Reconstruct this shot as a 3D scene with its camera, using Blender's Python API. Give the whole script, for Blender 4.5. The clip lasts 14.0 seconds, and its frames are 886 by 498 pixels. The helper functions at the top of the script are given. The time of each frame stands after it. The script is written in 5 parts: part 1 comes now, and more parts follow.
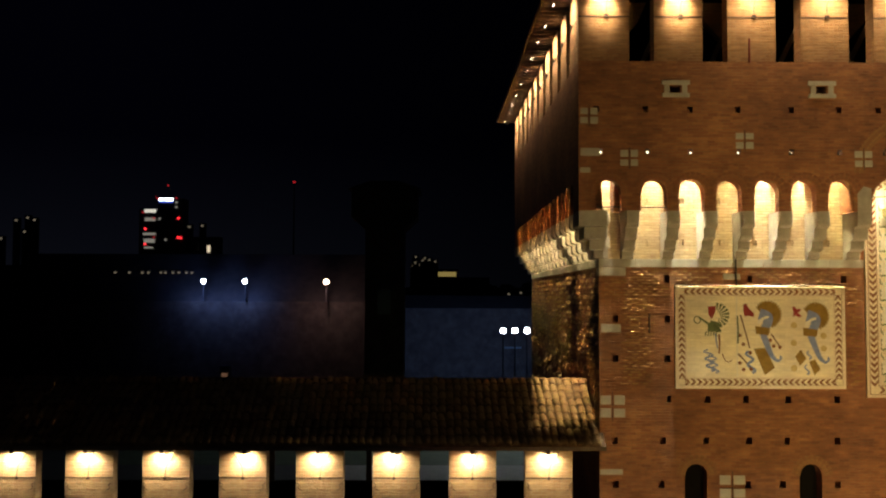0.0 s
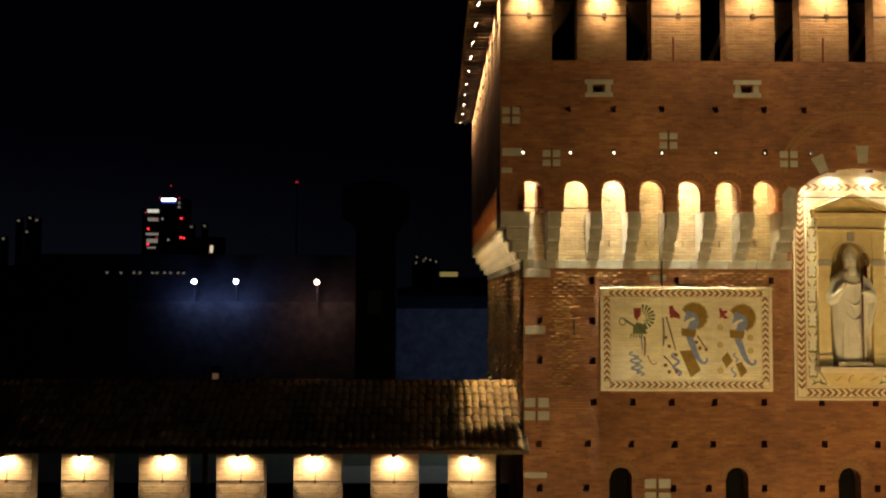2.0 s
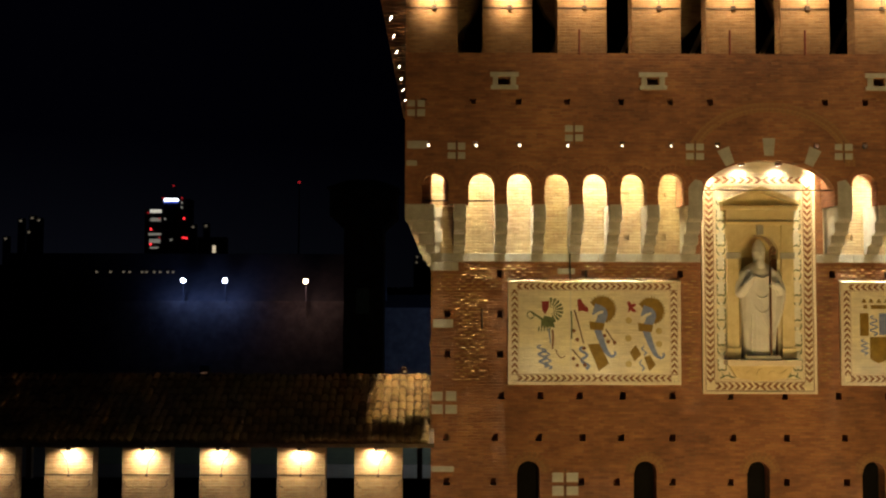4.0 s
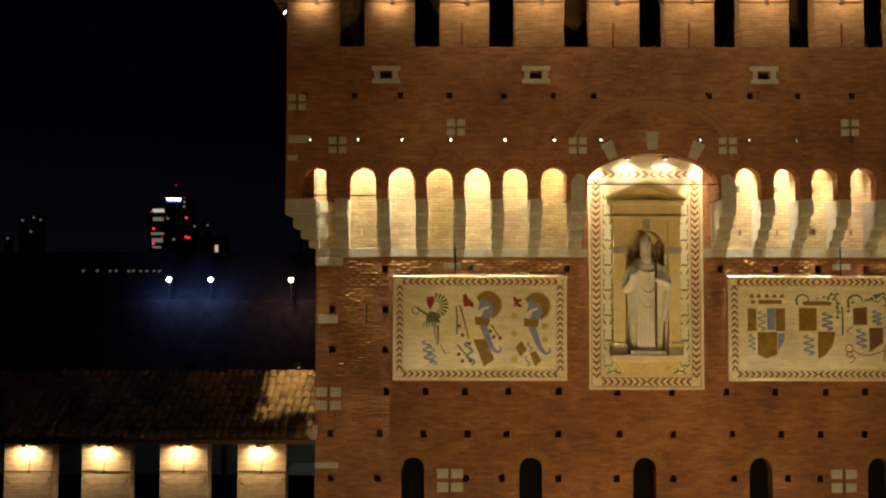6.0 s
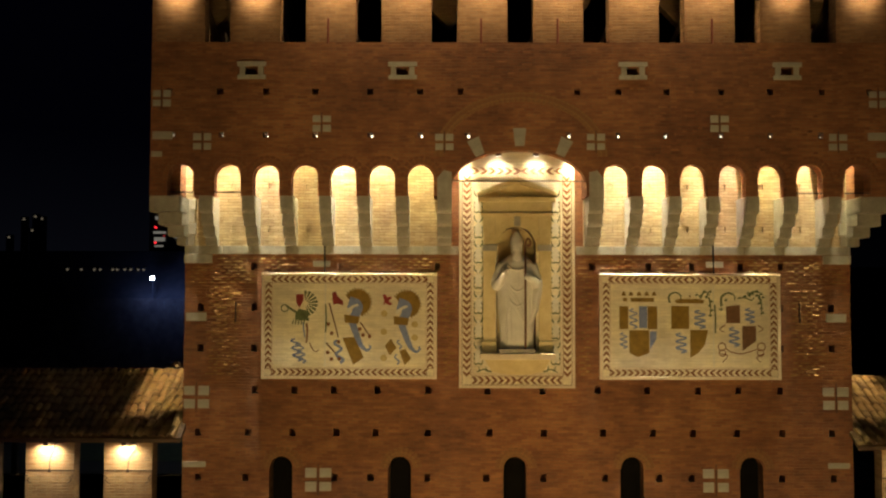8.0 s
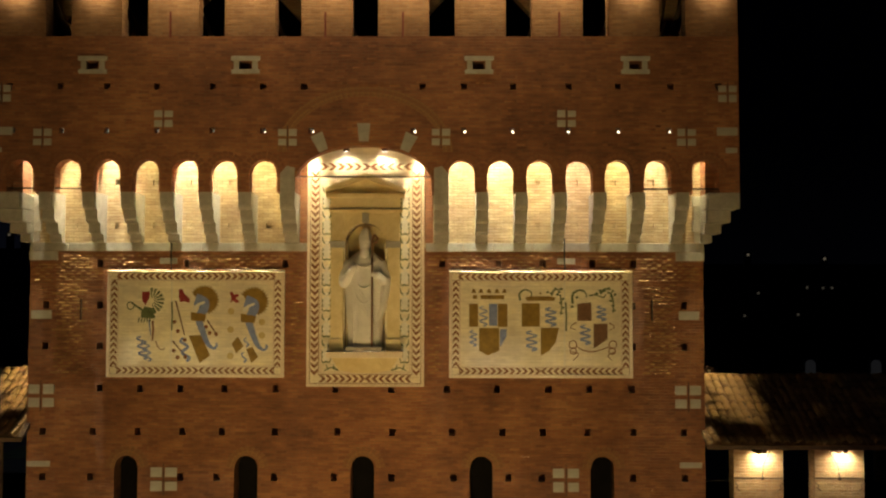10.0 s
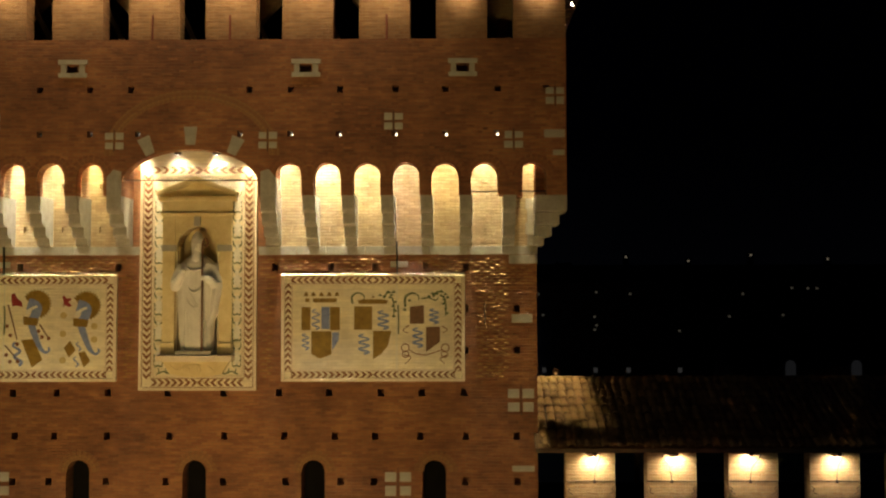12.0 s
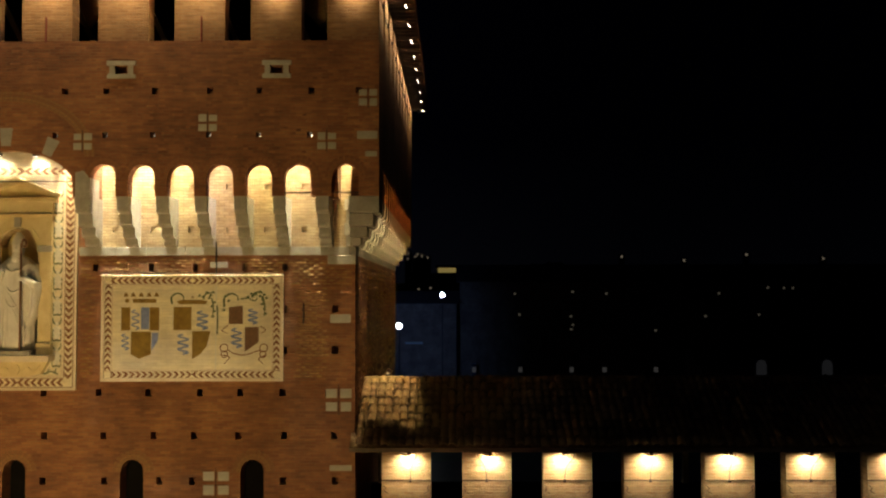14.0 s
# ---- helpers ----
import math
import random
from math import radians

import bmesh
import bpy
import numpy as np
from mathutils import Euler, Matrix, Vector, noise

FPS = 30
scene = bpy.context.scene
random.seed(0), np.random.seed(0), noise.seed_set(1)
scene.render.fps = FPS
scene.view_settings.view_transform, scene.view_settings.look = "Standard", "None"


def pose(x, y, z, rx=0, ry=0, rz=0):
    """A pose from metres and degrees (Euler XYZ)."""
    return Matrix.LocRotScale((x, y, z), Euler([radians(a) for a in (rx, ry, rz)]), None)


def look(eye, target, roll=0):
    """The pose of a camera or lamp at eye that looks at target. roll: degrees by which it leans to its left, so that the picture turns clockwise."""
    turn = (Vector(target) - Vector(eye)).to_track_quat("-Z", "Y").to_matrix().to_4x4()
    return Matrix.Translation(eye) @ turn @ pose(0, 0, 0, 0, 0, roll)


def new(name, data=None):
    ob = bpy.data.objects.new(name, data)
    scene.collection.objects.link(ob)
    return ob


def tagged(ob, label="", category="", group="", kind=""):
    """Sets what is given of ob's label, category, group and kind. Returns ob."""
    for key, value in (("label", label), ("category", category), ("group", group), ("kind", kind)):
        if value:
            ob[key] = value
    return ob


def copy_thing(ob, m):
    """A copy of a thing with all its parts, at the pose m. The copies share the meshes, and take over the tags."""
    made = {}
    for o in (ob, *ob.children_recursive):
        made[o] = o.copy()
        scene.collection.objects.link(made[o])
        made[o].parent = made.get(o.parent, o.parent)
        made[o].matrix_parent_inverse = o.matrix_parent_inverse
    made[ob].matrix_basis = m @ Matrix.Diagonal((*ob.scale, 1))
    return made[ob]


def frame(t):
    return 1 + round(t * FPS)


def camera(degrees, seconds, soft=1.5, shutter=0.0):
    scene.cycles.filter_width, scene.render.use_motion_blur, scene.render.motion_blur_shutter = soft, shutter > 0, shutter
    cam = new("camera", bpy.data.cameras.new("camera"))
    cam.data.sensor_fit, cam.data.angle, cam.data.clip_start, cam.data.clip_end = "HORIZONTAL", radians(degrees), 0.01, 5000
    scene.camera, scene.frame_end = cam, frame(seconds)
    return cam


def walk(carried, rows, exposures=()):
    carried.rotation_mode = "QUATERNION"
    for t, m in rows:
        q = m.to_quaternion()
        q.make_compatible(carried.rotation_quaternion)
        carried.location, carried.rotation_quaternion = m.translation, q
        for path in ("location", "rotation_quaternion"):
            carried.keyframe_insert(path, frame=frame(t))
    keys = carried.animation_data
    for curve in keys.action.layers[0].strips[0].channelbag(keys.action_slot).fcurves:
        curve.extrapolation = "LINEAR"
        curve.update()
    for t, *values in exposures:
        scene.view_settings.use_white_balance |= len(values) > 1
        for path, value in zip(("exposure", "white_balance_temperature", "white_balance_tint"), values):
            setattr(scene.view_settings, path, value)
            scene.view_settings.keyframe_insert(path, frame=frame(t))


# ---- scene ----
cam = camera(49.5, 14.0, 2.2)

PATH = [
    (0, (-14.368, -28.174, 22.907), (-14.345, -26.176, 23.008), 0.2),
    (0.5, (-13.815, -28.153, 22.896), (-13.795, -26.156, 22.997), 0.1),
    (1, (-13.222, -28.111, 22.915), (-13.204, -26.114, 23.016), 0.1),
    (1.5, (-12.647, -28.03, 22.94), (-12.63, -26.033, 23.041), 0.2),
    (2, (-12.025, -27.93, 22.96), (-12.009, -25.933, 23.061), 0.2),
    (2.5, (-11.347, -27.895, 22.969), (-11.334, -25.897, 23.07), 0.1),
    (3, (-10.673, -27.924, 22.916), (-10.661, -25.926, 23.017), 0.1),
    (5.5, (-6.771, -27.721, 22.676), (-6.767, -25.723, 22.777), 0.2),
    (6, (-5.835, -27.704, 22.676), (-5.833, -25.707, 22.775), 0.1),
    (6.5, (-4.917, -27.73, 22.667), (-4.917, -25.732, 22.766), 0.0),
    (7, (-3.997, -27.667, 22.649), (-3.999, -25.669, 22.749), 0.1),
    (9.5, (1.223, -27.191, 22.649), (1.215, -25.193, 22.74), 0.1),
    (10, (2.341, -27.104, 22.661), (2.331, -25.106, 22.752), 0.1),
    (10.5, (3.496, -27.003, 22.659), (3.484, -25.005, 22.753), 0.0),
    (11, (4.725, -26.95, 22.691), (4.713, -24.952, 22.784), -0.0),
    (11.5, (5.969, -26.961, 22.701), (5.952, -24.963, 22.794), -0.0),
    (12, (7.196, -26.992, 22.707), (7.175, -24.995, 22.801), -0.1),
    (12.5, (8.357, -26.986, 22.711), (8.341, -24.988, 22.803), -0.1),
    (13, (9.545, -27.038, 22.694), (9.529, -25.04, 22.786), -0.1),
    (13.5, (10.806, -27.091, 22.716), (10.791, -25.093, 22.807), -0.1),
    (14, (12.273, -27.109, 22.726), (12.254, -25.111, 22.819), -0.1),
]
walk(cam, [(t, look(eye, target, roll)) for t, eye, target, roll in PATH],
     [(0, 0.42), (1.5, 0.34), (3, 0.24), (5.5, 0.06), (7, 0.0), (9.5, -0.05), (11, -0.04), (12.5, 0.02), (14, 0.14)])


# ---- world and large lights ----
world = bpy.data.worlds.new("night_sky")
scene.world = world
world.use_nodes = True
wn, wl = world.node_tree.nodes, world.node_tree.links
wco, wsep, wramp = wn.new("ShaderNodeTexCoord"), wn.new("ShaderNodeSeparateXYZ"), wn.new("ShaderNodeValToRGB")
wramp.color_ramp.elements[0].position, wramp.color_ramp.elements[0].color = 0.0, (0.0022, 0.0025, 0.004, 1)
wramp.color_ramp.elements[1].position, wramp.color_ramp.elements[1].color = 0.16, (0.0003, 0.0003, 0.0011, 1)
wl.new(wco.outputs["Generated"], wsep.inputs[0])
wl.new(wsep.outputs["Z"], wramp.inputs[0])
wmap = wn.new("ShaderNodeMapRange")
wmap.interpolation_type = "SMOOTHSTEP"
for k, v in (("From Min", -0.35), ("From Max", 0.25), ("To Min", 1.0), ("To Max", 0.2)):
    wmap.inputs[k].default_value = v
wl.new(wsep.outputs["X"], wmap.inputs["Value"])
wl.new(wmap.outputs["Result"], wn["Background"].inputs[1])
wl.new(wramp.outputs[0], wn["Background"].inputs[0])

FLOOD, ARCH, NICHE, EAVE, WING, ROOFSPOT = 7400, 3000, 70, 150, 150, 60
WARM, AMBER, COOL = (1.0, 0.66, 0.32), (1.0, 0.52, 0.2), (0.62, 0.78, 1.0)


def spot(name, eye, target, watts, colour, degrees=120, size=0.06, blend=0.6, parent=None):
    data = bpy.data.lights.new(name, "SPOT")
    data.energy, data.color, data.spot_size, data.spot_blend, data.shadow_soft_size = watts, colour, radians(degrees), blend, size
    ob = new(name, data)
    ob.matrix_basis = look(eye, target)
    ob.parent = parent
    return ob


# ---- materials ----
def material(name):
    m = bpy.data.materials.new(name)
    m.use_nodes = True
    return m, m.node_tree.nodes, m.node_tree.links, m.node_tree.nodes["Principled BSDF"]


def add(nodes, kind, **values):
    n = nodes.new("ShaderNode" + kind)
    for k, v in values.items():
        n.inputs[k.replace("_", " ")].default_value = v
    return n


def rgba(c):
    return (*c, 1)


def wall_coords(n, l):
    """Along the wall and up it: x + y serves walls that run along either axis."""
    co, sep, plus, comb = add(n, "TexCoord"), add(n, "SeparateXYZ"), add(n, "Math"), add(n, "CombineXYZ")
    l.new(co.outputs["Object"], sep.inputs[0])
    l.new(sep.outputs["X"], plus.inputs[0])
    l.new(sep.outputs["Y"], plus.inputs[1])
    l.new(plus.outputs[0], comb.inputs["X"])
    l.new(sep.outputs["Z"], comb.inputs["Y"])
    return co, comb


def brick_material(name, one, two, mortar, relief=0.03, stains=1.0):
    m, n, l, bsdf = material(name)
    co, uv = wall_coords(n, l)
    warp = add(n, "TexNoise", Scale=1.7, Detail=3.0)
    l.new(co.outputs["Object"], warp.inputs["Vector"])
    shift = add(n, "VectorMath")
    shift.operation = "MULTIPLY_ADD"
    shift.inputs[1].default_value = (0.05, 0.05, 0.0)
    l.new(warp.outputs["Color"], shift.inputs[0])
    l.new(uv.outputs[0], shift.inputs[2])
    tex = add(n, "TexBrick", Color1=rgba(one), Color2=rgba(two), Mortar=rgba(mortar), Scale=1.0, Mortar_Size=0.009, Mortar_Smooth=0.5, Brick_Width=0.29, Row_Height=0.085, Bias=-0.1)
    l.new(shift.outputs[0], tex.inputs["Vector"])
    stain = add(n, "TexNoise", Scale=0.45, Detail=7.0, Roughness=0.66)
    l.new(co.outputs["Object"], stain.inputs["Vector"])
    srmp = n.new("ShaderNodeValToRGB")
    srmp.color_ramp.elements[0].position, srmp.color_ramp.elements[0].color = 0.3, (0.5, 0.42, 0.4, 1)
    srmp.color_ramp.elements[1].position, srmp.color_ramp.elements[1].color = 0.72, (1.25, 1.2, 1.05, 1)
    l.new(stain.outputs["Fac"], srmp.inputs[0])
    streak = add(n, "TexNoise", Scale=1.0, Detail=5.0, Roughness=0.7)
    smap = add(n, "Mapping", Scale=(1.6, 8.0, 1.0))
    l.new(uv.outputs[0], smap.inputs["Vector"])
    l.new(smap.outputs[0], streak.inputs["Vector"])
    krmp = n.new("ShaderNodeValToRGB")
    krmp.color_ramp.elements[0].position, krmp.color_ramp.elements[0].color = 0.35, (0.78, 0.76, 0.76, 1)
    krmp.color_ramp.elements[1].position, krmp.color_ramp.elements[1].color = 0.68, (1.14, 1.12, 1.07, 1)
    l.new(streak.outputs["Fac"], krmp.inputs[0])
    mul, mul2 = n.new("ShaderNodeMix"), n.new("ShaderNodeMix")
    for k in (mul, mul2):
        k.data_type, k.blend_type = "RGBA", "MULTIPLY"
        k.inputs[0].default_value = stains
    l.new(tex.outputs["Color"], mul.inputs[6])
    l.new(srmp.outputs[0], mul.inputs[7])
    l.new(mul.outputs[2], mul2.inputs[6])
    l.new(krmp.outputs[0], mul2.inputs[7])
    l.new(mul2.outputs[2], bsdf.inputs["Base Color"])
    bsdf.inputs["Roughness"].default_value = 0.88
    fine = add(n, "TexNoise", Scale=9.0, Detail=4.0)
    l.new(co.outputs["Object"], fine.inputs["Vector"])
    # brick to brick unevenness: how far each one stands out
    proud = add(n, "TexBrick", Color1=(0, 0, 0, 1), Color2=(1, 1, 1, 1), Mortar=(0.1, 0.1, 0.1, 1), Scale=1.0, Mortar_Size=0.009, Mortar_Smooth=0.6, Brick_Width=0.29, Row_Height=0.085, Bias=0.0)
    l.new(shift.outputs[0], proud.inputs["Vector"])
    lumps = add(n, "Math")
    lumps.operation = "POWER"
    lumps.inputs[1].default_value = 2.2
    l.new(proud.outputs["Color"], lumps.inputs[0])
    hsum = add(n, "Math")
    hsum.operation = "MULTIPLY_ADD"
    hsum.inputs[1].default_value = -0.5
    l.new(tex.outputs["Fac"], hsum.inputs[0])
    hadd = add(n, "Math")
    l.new(streak.outputs["Fac"], hadd.inputs[0])
    fmul = add(n, "Math")
    fmul.operation = "MULTIPLY"
    fmul.inputs[1].default_value = 0.5
    l.new(fine.outputs["Fac"], fmul.inputs[0])
    l.new(fmul.outputs[0], hadd.inputs[1])
    l.new(hadd.outputs[0], hsum.inputs[2])
    bump = add(n, "Bump", Strength=1.0, Distance=relief)
    hall = add(n, "Math")
    hall.operation = "MULTIPLY_ADD"
    hall.inputs[1].default_value = 0.9
    l.new(lumps.outputs[0], hall.inputs[0])
    l.new(hsum.outputs[0], hall.inputs[2])
    l.new(hall.outputs[0], bump.inputs["Height"])
    l.new(bump.outputs[0], bsdf.inputs["Normal"])
    return m


def mottled(name, dark, light, rough=0.7, scale=3.0, relief=0.01, metal=0.0, per_piece=0.0):
    m, n, l, bsdf = material(name)
    co = add(n, "TexCoord")
    big, small = add(n, "TexNoise", Scale=scale, Detail=6.0, Roughness=0.65), add(n, "TexNoise", Scale=scale * 11, Detail=4.0)
    l.new(co.outputs["Object"], big.inputs["Vector"])
    l.new(co.outputs["Object"], small.inputs["Vector"])
    mix = add(n, "Math")
    mix.operation = "MULTIPLY_ADD"
    mix.inputs[1].default_value = 0.35
    l.new(small.outputs["Fac"], mix.inputs[0])
    l.new(big.outputs["Fac"], mix.inputs[2])
    fac = mix.outputs[0]
    if per_piece:
        info = add(n, "ObjectInfo")
        isl = add(n, "NewGeometry")
        s1 = add(n, "Math")
        l.new(info.outputs["Random"], s1.inputs[0])
        l.new(isl.outputs["Random Per Island"], s1.inputs[1])
        s2 = add(n, "Math")
        s2.operation = "MULTIPLY_ADD"
        s2.inputs[1].default_value = per_piece
        l.new(s1.outputs[0], s2.inputs[0])
        l.new(fac, s2.inputs[2])
        s3 = add(n, "Math")
        s3.operation = "SUBTRACT"
        s3.inputs[1].default_value = per_piece
        l.new(s2.outputs[0], s3.inputs[0])
        fac = s3.outputs[0]
    r = n.new("ShaderNodeValToRGB")
    r.color_ramp.elements[0].position, r.color_ramp.elements[0].color = 0.38, rgba(dark)
    r.color_ramp.elements[1].position, r.color_ramp.elements[1].color = 0.9, rgba(light)
    l.new(fac, r.inputs[0])
    l.new(r.outputs[0], bsdf.inputs["Base Color"])
    bsdf.inputs["Roughness"].default_value, bsdf.inputs["Metallic"].default_value = rough, metal
    bump = add(n, "Bump", Strength=0.6, Distance=relief)
    l.new(mix.outputs[0], bump.inputs["Height"])
    l.new(bump.outputs[0], bsdf.inputs["Normal"])
    return m


def glowing(name, colour, strength):
    m, n, l, bsdf = material(name)
    bsdf.inputs["Base Color"].default_value = (0.05, 0.05, 0.05, 1)
    bsdf.inputs["Emission Color"].default_value = rgba(colour)
    bsdf.inputs["Emission Strength"].default_value = strength
    return m


BRICK = brick_material("tower_brick", (0.345, 0.155, 0.071), (0.235, 0.094, 0.048), (0.26, 0.16, 0.09), 0.014)
# the tower's brick again, paler and yellower: golden lamp glints put into the colour
FLANK_LIT_BRICK = brick_material("flank_lit_brick", (0.46, 0.27, 0.11), (0.32, 0.17, 0.07), (0.34, 0.22, 0.1), 0.001)
WORN_LIT_BRICK = brick_material("worn_lit_brick", (0.44, 0.28, 0.1), (0.3, 0.17, 0.062), (0.36, 0.24, 0.11), 0.003)
RELIEF_BRICK = brick_material("relieving_arch_brick", (0.38, 0.21, 0.09), (0.27, 0.13, 0.06), (0.26, 0.16, 0.09), 0.012)
MID_BRICK = brick_material("tower_merlon_brick", (0.47, 0.28, 0.145), (0.37, 0.2, 0.1), (0.4, 0.29, 0.19), 0.025)
# pale yellow copy of the brick: the arch lamps' brightness is partly painted in
ARCADE_LIT_BRICK = brick_material("arcade_lit_brick", (0.6, 0.51, 0.35), (0.48, 0.38, 0.24), (0.34, 0.26, 0.155), 0.006)
PALE_BRICK = brick_material("merlon_brick", (0.5, 0.35, 0.21), (0.42, 0.27, 0.155), (0.47, 0.39, 0.28), 0.02)
STONE = mottled("grey_stone", (0.24, 0.22, 0.18), (0.42, 0.39, 0.33), 0.75, 2.5, 0.012)
PALE_STONE = mottled("pale_stone_blocks", (0.26, 0.24, 0.2), (0.46, 0.42, 0.35), 0.7, 3.0, 0.01)
MARBLE = mottled("statue_marble", (0.62, 0.6, 0.55), (0.82, 0.8, 0.74), 0.45, 2.2, 0.004)
OCHRE = mottled("ochre_marble", (0.55, 0.42, 0.19), (0.76, 0.64, 0.36), 0.5, 2.8, 0.004)
CREAM = brick_material("cream_mosaic", (0.89, 0.85, 0.69), (0.83, 0.78, 0.6), (0.78, 0.73, 0.57), 0.016, 0.6)
SALMON = mottled("cream_rim_stone", (0.58, 0.47, 0.34), (0.76, 0.66, 0.5), 0.6, 4.0, 0.006)
RUST = mottled("rust_mosaic", (0.15, 0.055, 0.02), (0.27, 0.11, 0.042), 0.6, 6.0)
RED = mottled("red_mosaic", (0.17, 0.012, 0.012), (0.3, 0.03, 0.025), 0.55, 6.0)
BLUE = mottled("blue_mosaic", (0.13, 0.165, 0.34), (0.25, 0.31, 0.54), 0.55, 6.0)
GOLD = mottled("gold_mosaic", (0.14, 0.078, 0.006), (0.3, 0.185, 0.028), 0.42, 6.0)
PALEGOLD = mottled("pale_gold_mosaic", (0.4, 0.29, 0.09), (0.6, 0.48, 0.22), 0.5, 6.0)
BROWN = mottled("brown_mosaic", (0.1, 0.045, 0.018), (0.2, 0.1, 0.045), 0.55, 6.0)
GREEN = mottled("green_mosaic", (0.05, 0.075, 0.025), (0.16, 0.19, 0.08), 0.55, 6.0)
WHITE = mottled("white_mosaic", (0.6, 0.57, 0.48), (0.78, 0.75, 0.66), 0.55, 6.0)
SERVICE = mottled("dark_iron", (0.03, 0.02, 0.015), (0.09, 0.05, 0.035), 0.6, 8.0, 0.003, 0.4)
REDIRON = mottled("red_painted_iron", (0.13, 0.02, 0.012), (0.24, 0.05, 0.03), 0.6, 8.0, 0.003)
CABLE = mottled("black_cable", (0.012, 0.012, 0.012), (0.04, 0.035, 0.03), 0.5, 10.0, 0.001)
TILE = mottled("terracotta_tile", (0.06, 0.03, 0.015), (0.27, 0.17, 0.075), 0.85, 4.0, 0.012, 0.0, 0.5)
WOOD = mottled("old_timber", (0.05, 0.032, 0.02), (0.14, 0.095, 0.06), 0.8, 3.0, 0.01)
PALEWOOD = mottled("weathered_timber", (0.16, 0.12, 0.08), (0.3, 0.24, 0.17), 0.8, 3.0, 0.01)
GROUND = mottled("paved_ground", (0.035, 0.035, 0.035), (0.075, 0.07, 0.062), 0.9, 0.3, 0.02)
GRASS = mottled("lawn", (0.03, 0.05, 0.02), (0.08, 0.11, 0.045), 0.9, 0.5, 0.03)
LEAF = mottled("dark_foliage", (0.025, 0.04, 0.015), (0.07, 0.1, 0.04), 0.9, 0.5, 0.03)
GRAVEL = mottled("pale_gravel", (0.32, 0.3, 0.26), (0.5, 0.47, 0.42), 0.9, 0.8, 0.02)
FARWALL = brick_material("far_brick", (0.2, 0.12, 0.085), (0.15, 0.085, 0.06), (0.22, 0.18, 0.14), 0.01)
FARROOF = mottled("far_roof_tiles", (0.05, 0.03, 0.022), (0.11, 0.065, 0.045), 0.9, 0.6, 0.03)
FACADE = mottled("dark_glass_facade", (0.01, 0.01, 0.013), (0.03, 0.03, 0.035), 0.4, 0.05, 0.01)
# near-black colour without gloss that stands in for deep shade
SHADE_BLACK = mottled("painted_shade_black", (0.004, 0.0035, 0.003), (0.01, 0.009, 0.008), 0.95, 2.0)
SHADE_BLACK.node_tree.nodes["Principled BSDF"].inputs["Specular IOR Level"].default_value = 0.0
PUTLAMP = glowing("small_lamp_glow", (1.0, 0.86, 0.6), 5.0)
EAVELED = glowing("eave_lamp_glow", (1.0, 0.9, 0.72), 26.0)
FLOODGLOW = glowing("floodlight_glow", (0.84, 0.92, 1.0), 22.0)
WARMGLOW = glowing("warm_floodlight_glow", (1.0, 0.66, 0.4), 18.0)
WINDOWGLOW = glowing("lit_window_glow", (0.9, 0.86, 0.72), 0.55)
DIMGLOW = glowing("dim_window_glow", (0.75, 0.62, 0.42), 0.12)
FAINTGLOW = glowing("faint_window_glow", (0.8, 0.7, 0.5), 0.04)
YELLOWGLOW = glowing("yellow_light_glow", (1.0, 0.74, 0.22), 0.16)
REDGLOW = glowing("red_beacon_glow", (1.0, 0.03, 0.04), 1.6)
DIMRED = glowing("dim_red_beacon_glow", (1.0, 0.03, 0.04), 0.25)
DIMLIT = glowing("dim_floor_glow", (0.9, 0.84, 0.7), 0.16)
WARMLIT = glowing("stair_glow", (1.0, 0.82, 0.55), 0.55)
WINDOWDIM = glowing("pale_window_glow", (0.8, 0.8, 0.85), 0.008)
PALEDIM = glowing("pale_lantern_glow", (0.8, 0.75, 0.7), 0.024)
# emission in place of the warm light that falls on a far chimney
CHIMNEYGLOW = glowing("chimney_glow", (1.0, 0.5, 0.28), 0.07)
SIGNGLOW = glowing("white_sign_glow", (0.8, 0.9, 1.0), 4.0)
SIGNBLUE = glowing("blue_sign_glow", (0.08, 0.16, 1.0), 0.7)


# ---- building helpers ----
def thing(name, label, category, group="", kind="", at=(0, 0, 0)):
    ob = new(name)
    ob.location = at
    return tagged(ob, label, category, group, kind)


def part(name, bm, mat, parent=None, label="", smooth=False):
    me = bpy.data.meshes.new(name)
    bm.normal_update()
    bm.to_mesh(me)
    bm.free()
    me.materials.append(mat)
    if smooth:
        me.polygons.foreach_set("use_smooth", [True] * len(me.polygons))
    ob = new(name, me)
    ob.parent = parent
    return tagged(ob, label)


def box(bm, x0, x1, y0, y1, z0, z1, bevel=0.0, m=None):
    got = bmesh.ops.create_cube(bm, size=1.0)["verts"]
    for v in got:
        v.co = Vector((x0 + (v.co.x + 0.5) * (x1 - x0), y0 + (v.co.y + 0.5) * (y1 - y0), z0 + (v.co.z + 0.5) * (z1 - z0)))
        if m:
            v.co = m @ v.co
    if bevel:
        edges = {e for v in got for e in v.link_edges}
        bmesh.ops.bevel(bm, geom=list(edges), offset=bevel, segments=2, affect="EDGES", profile=0.6)
    return bm


def boxed(*a, **k):
    return box(bmesh.new(), *a, **k)


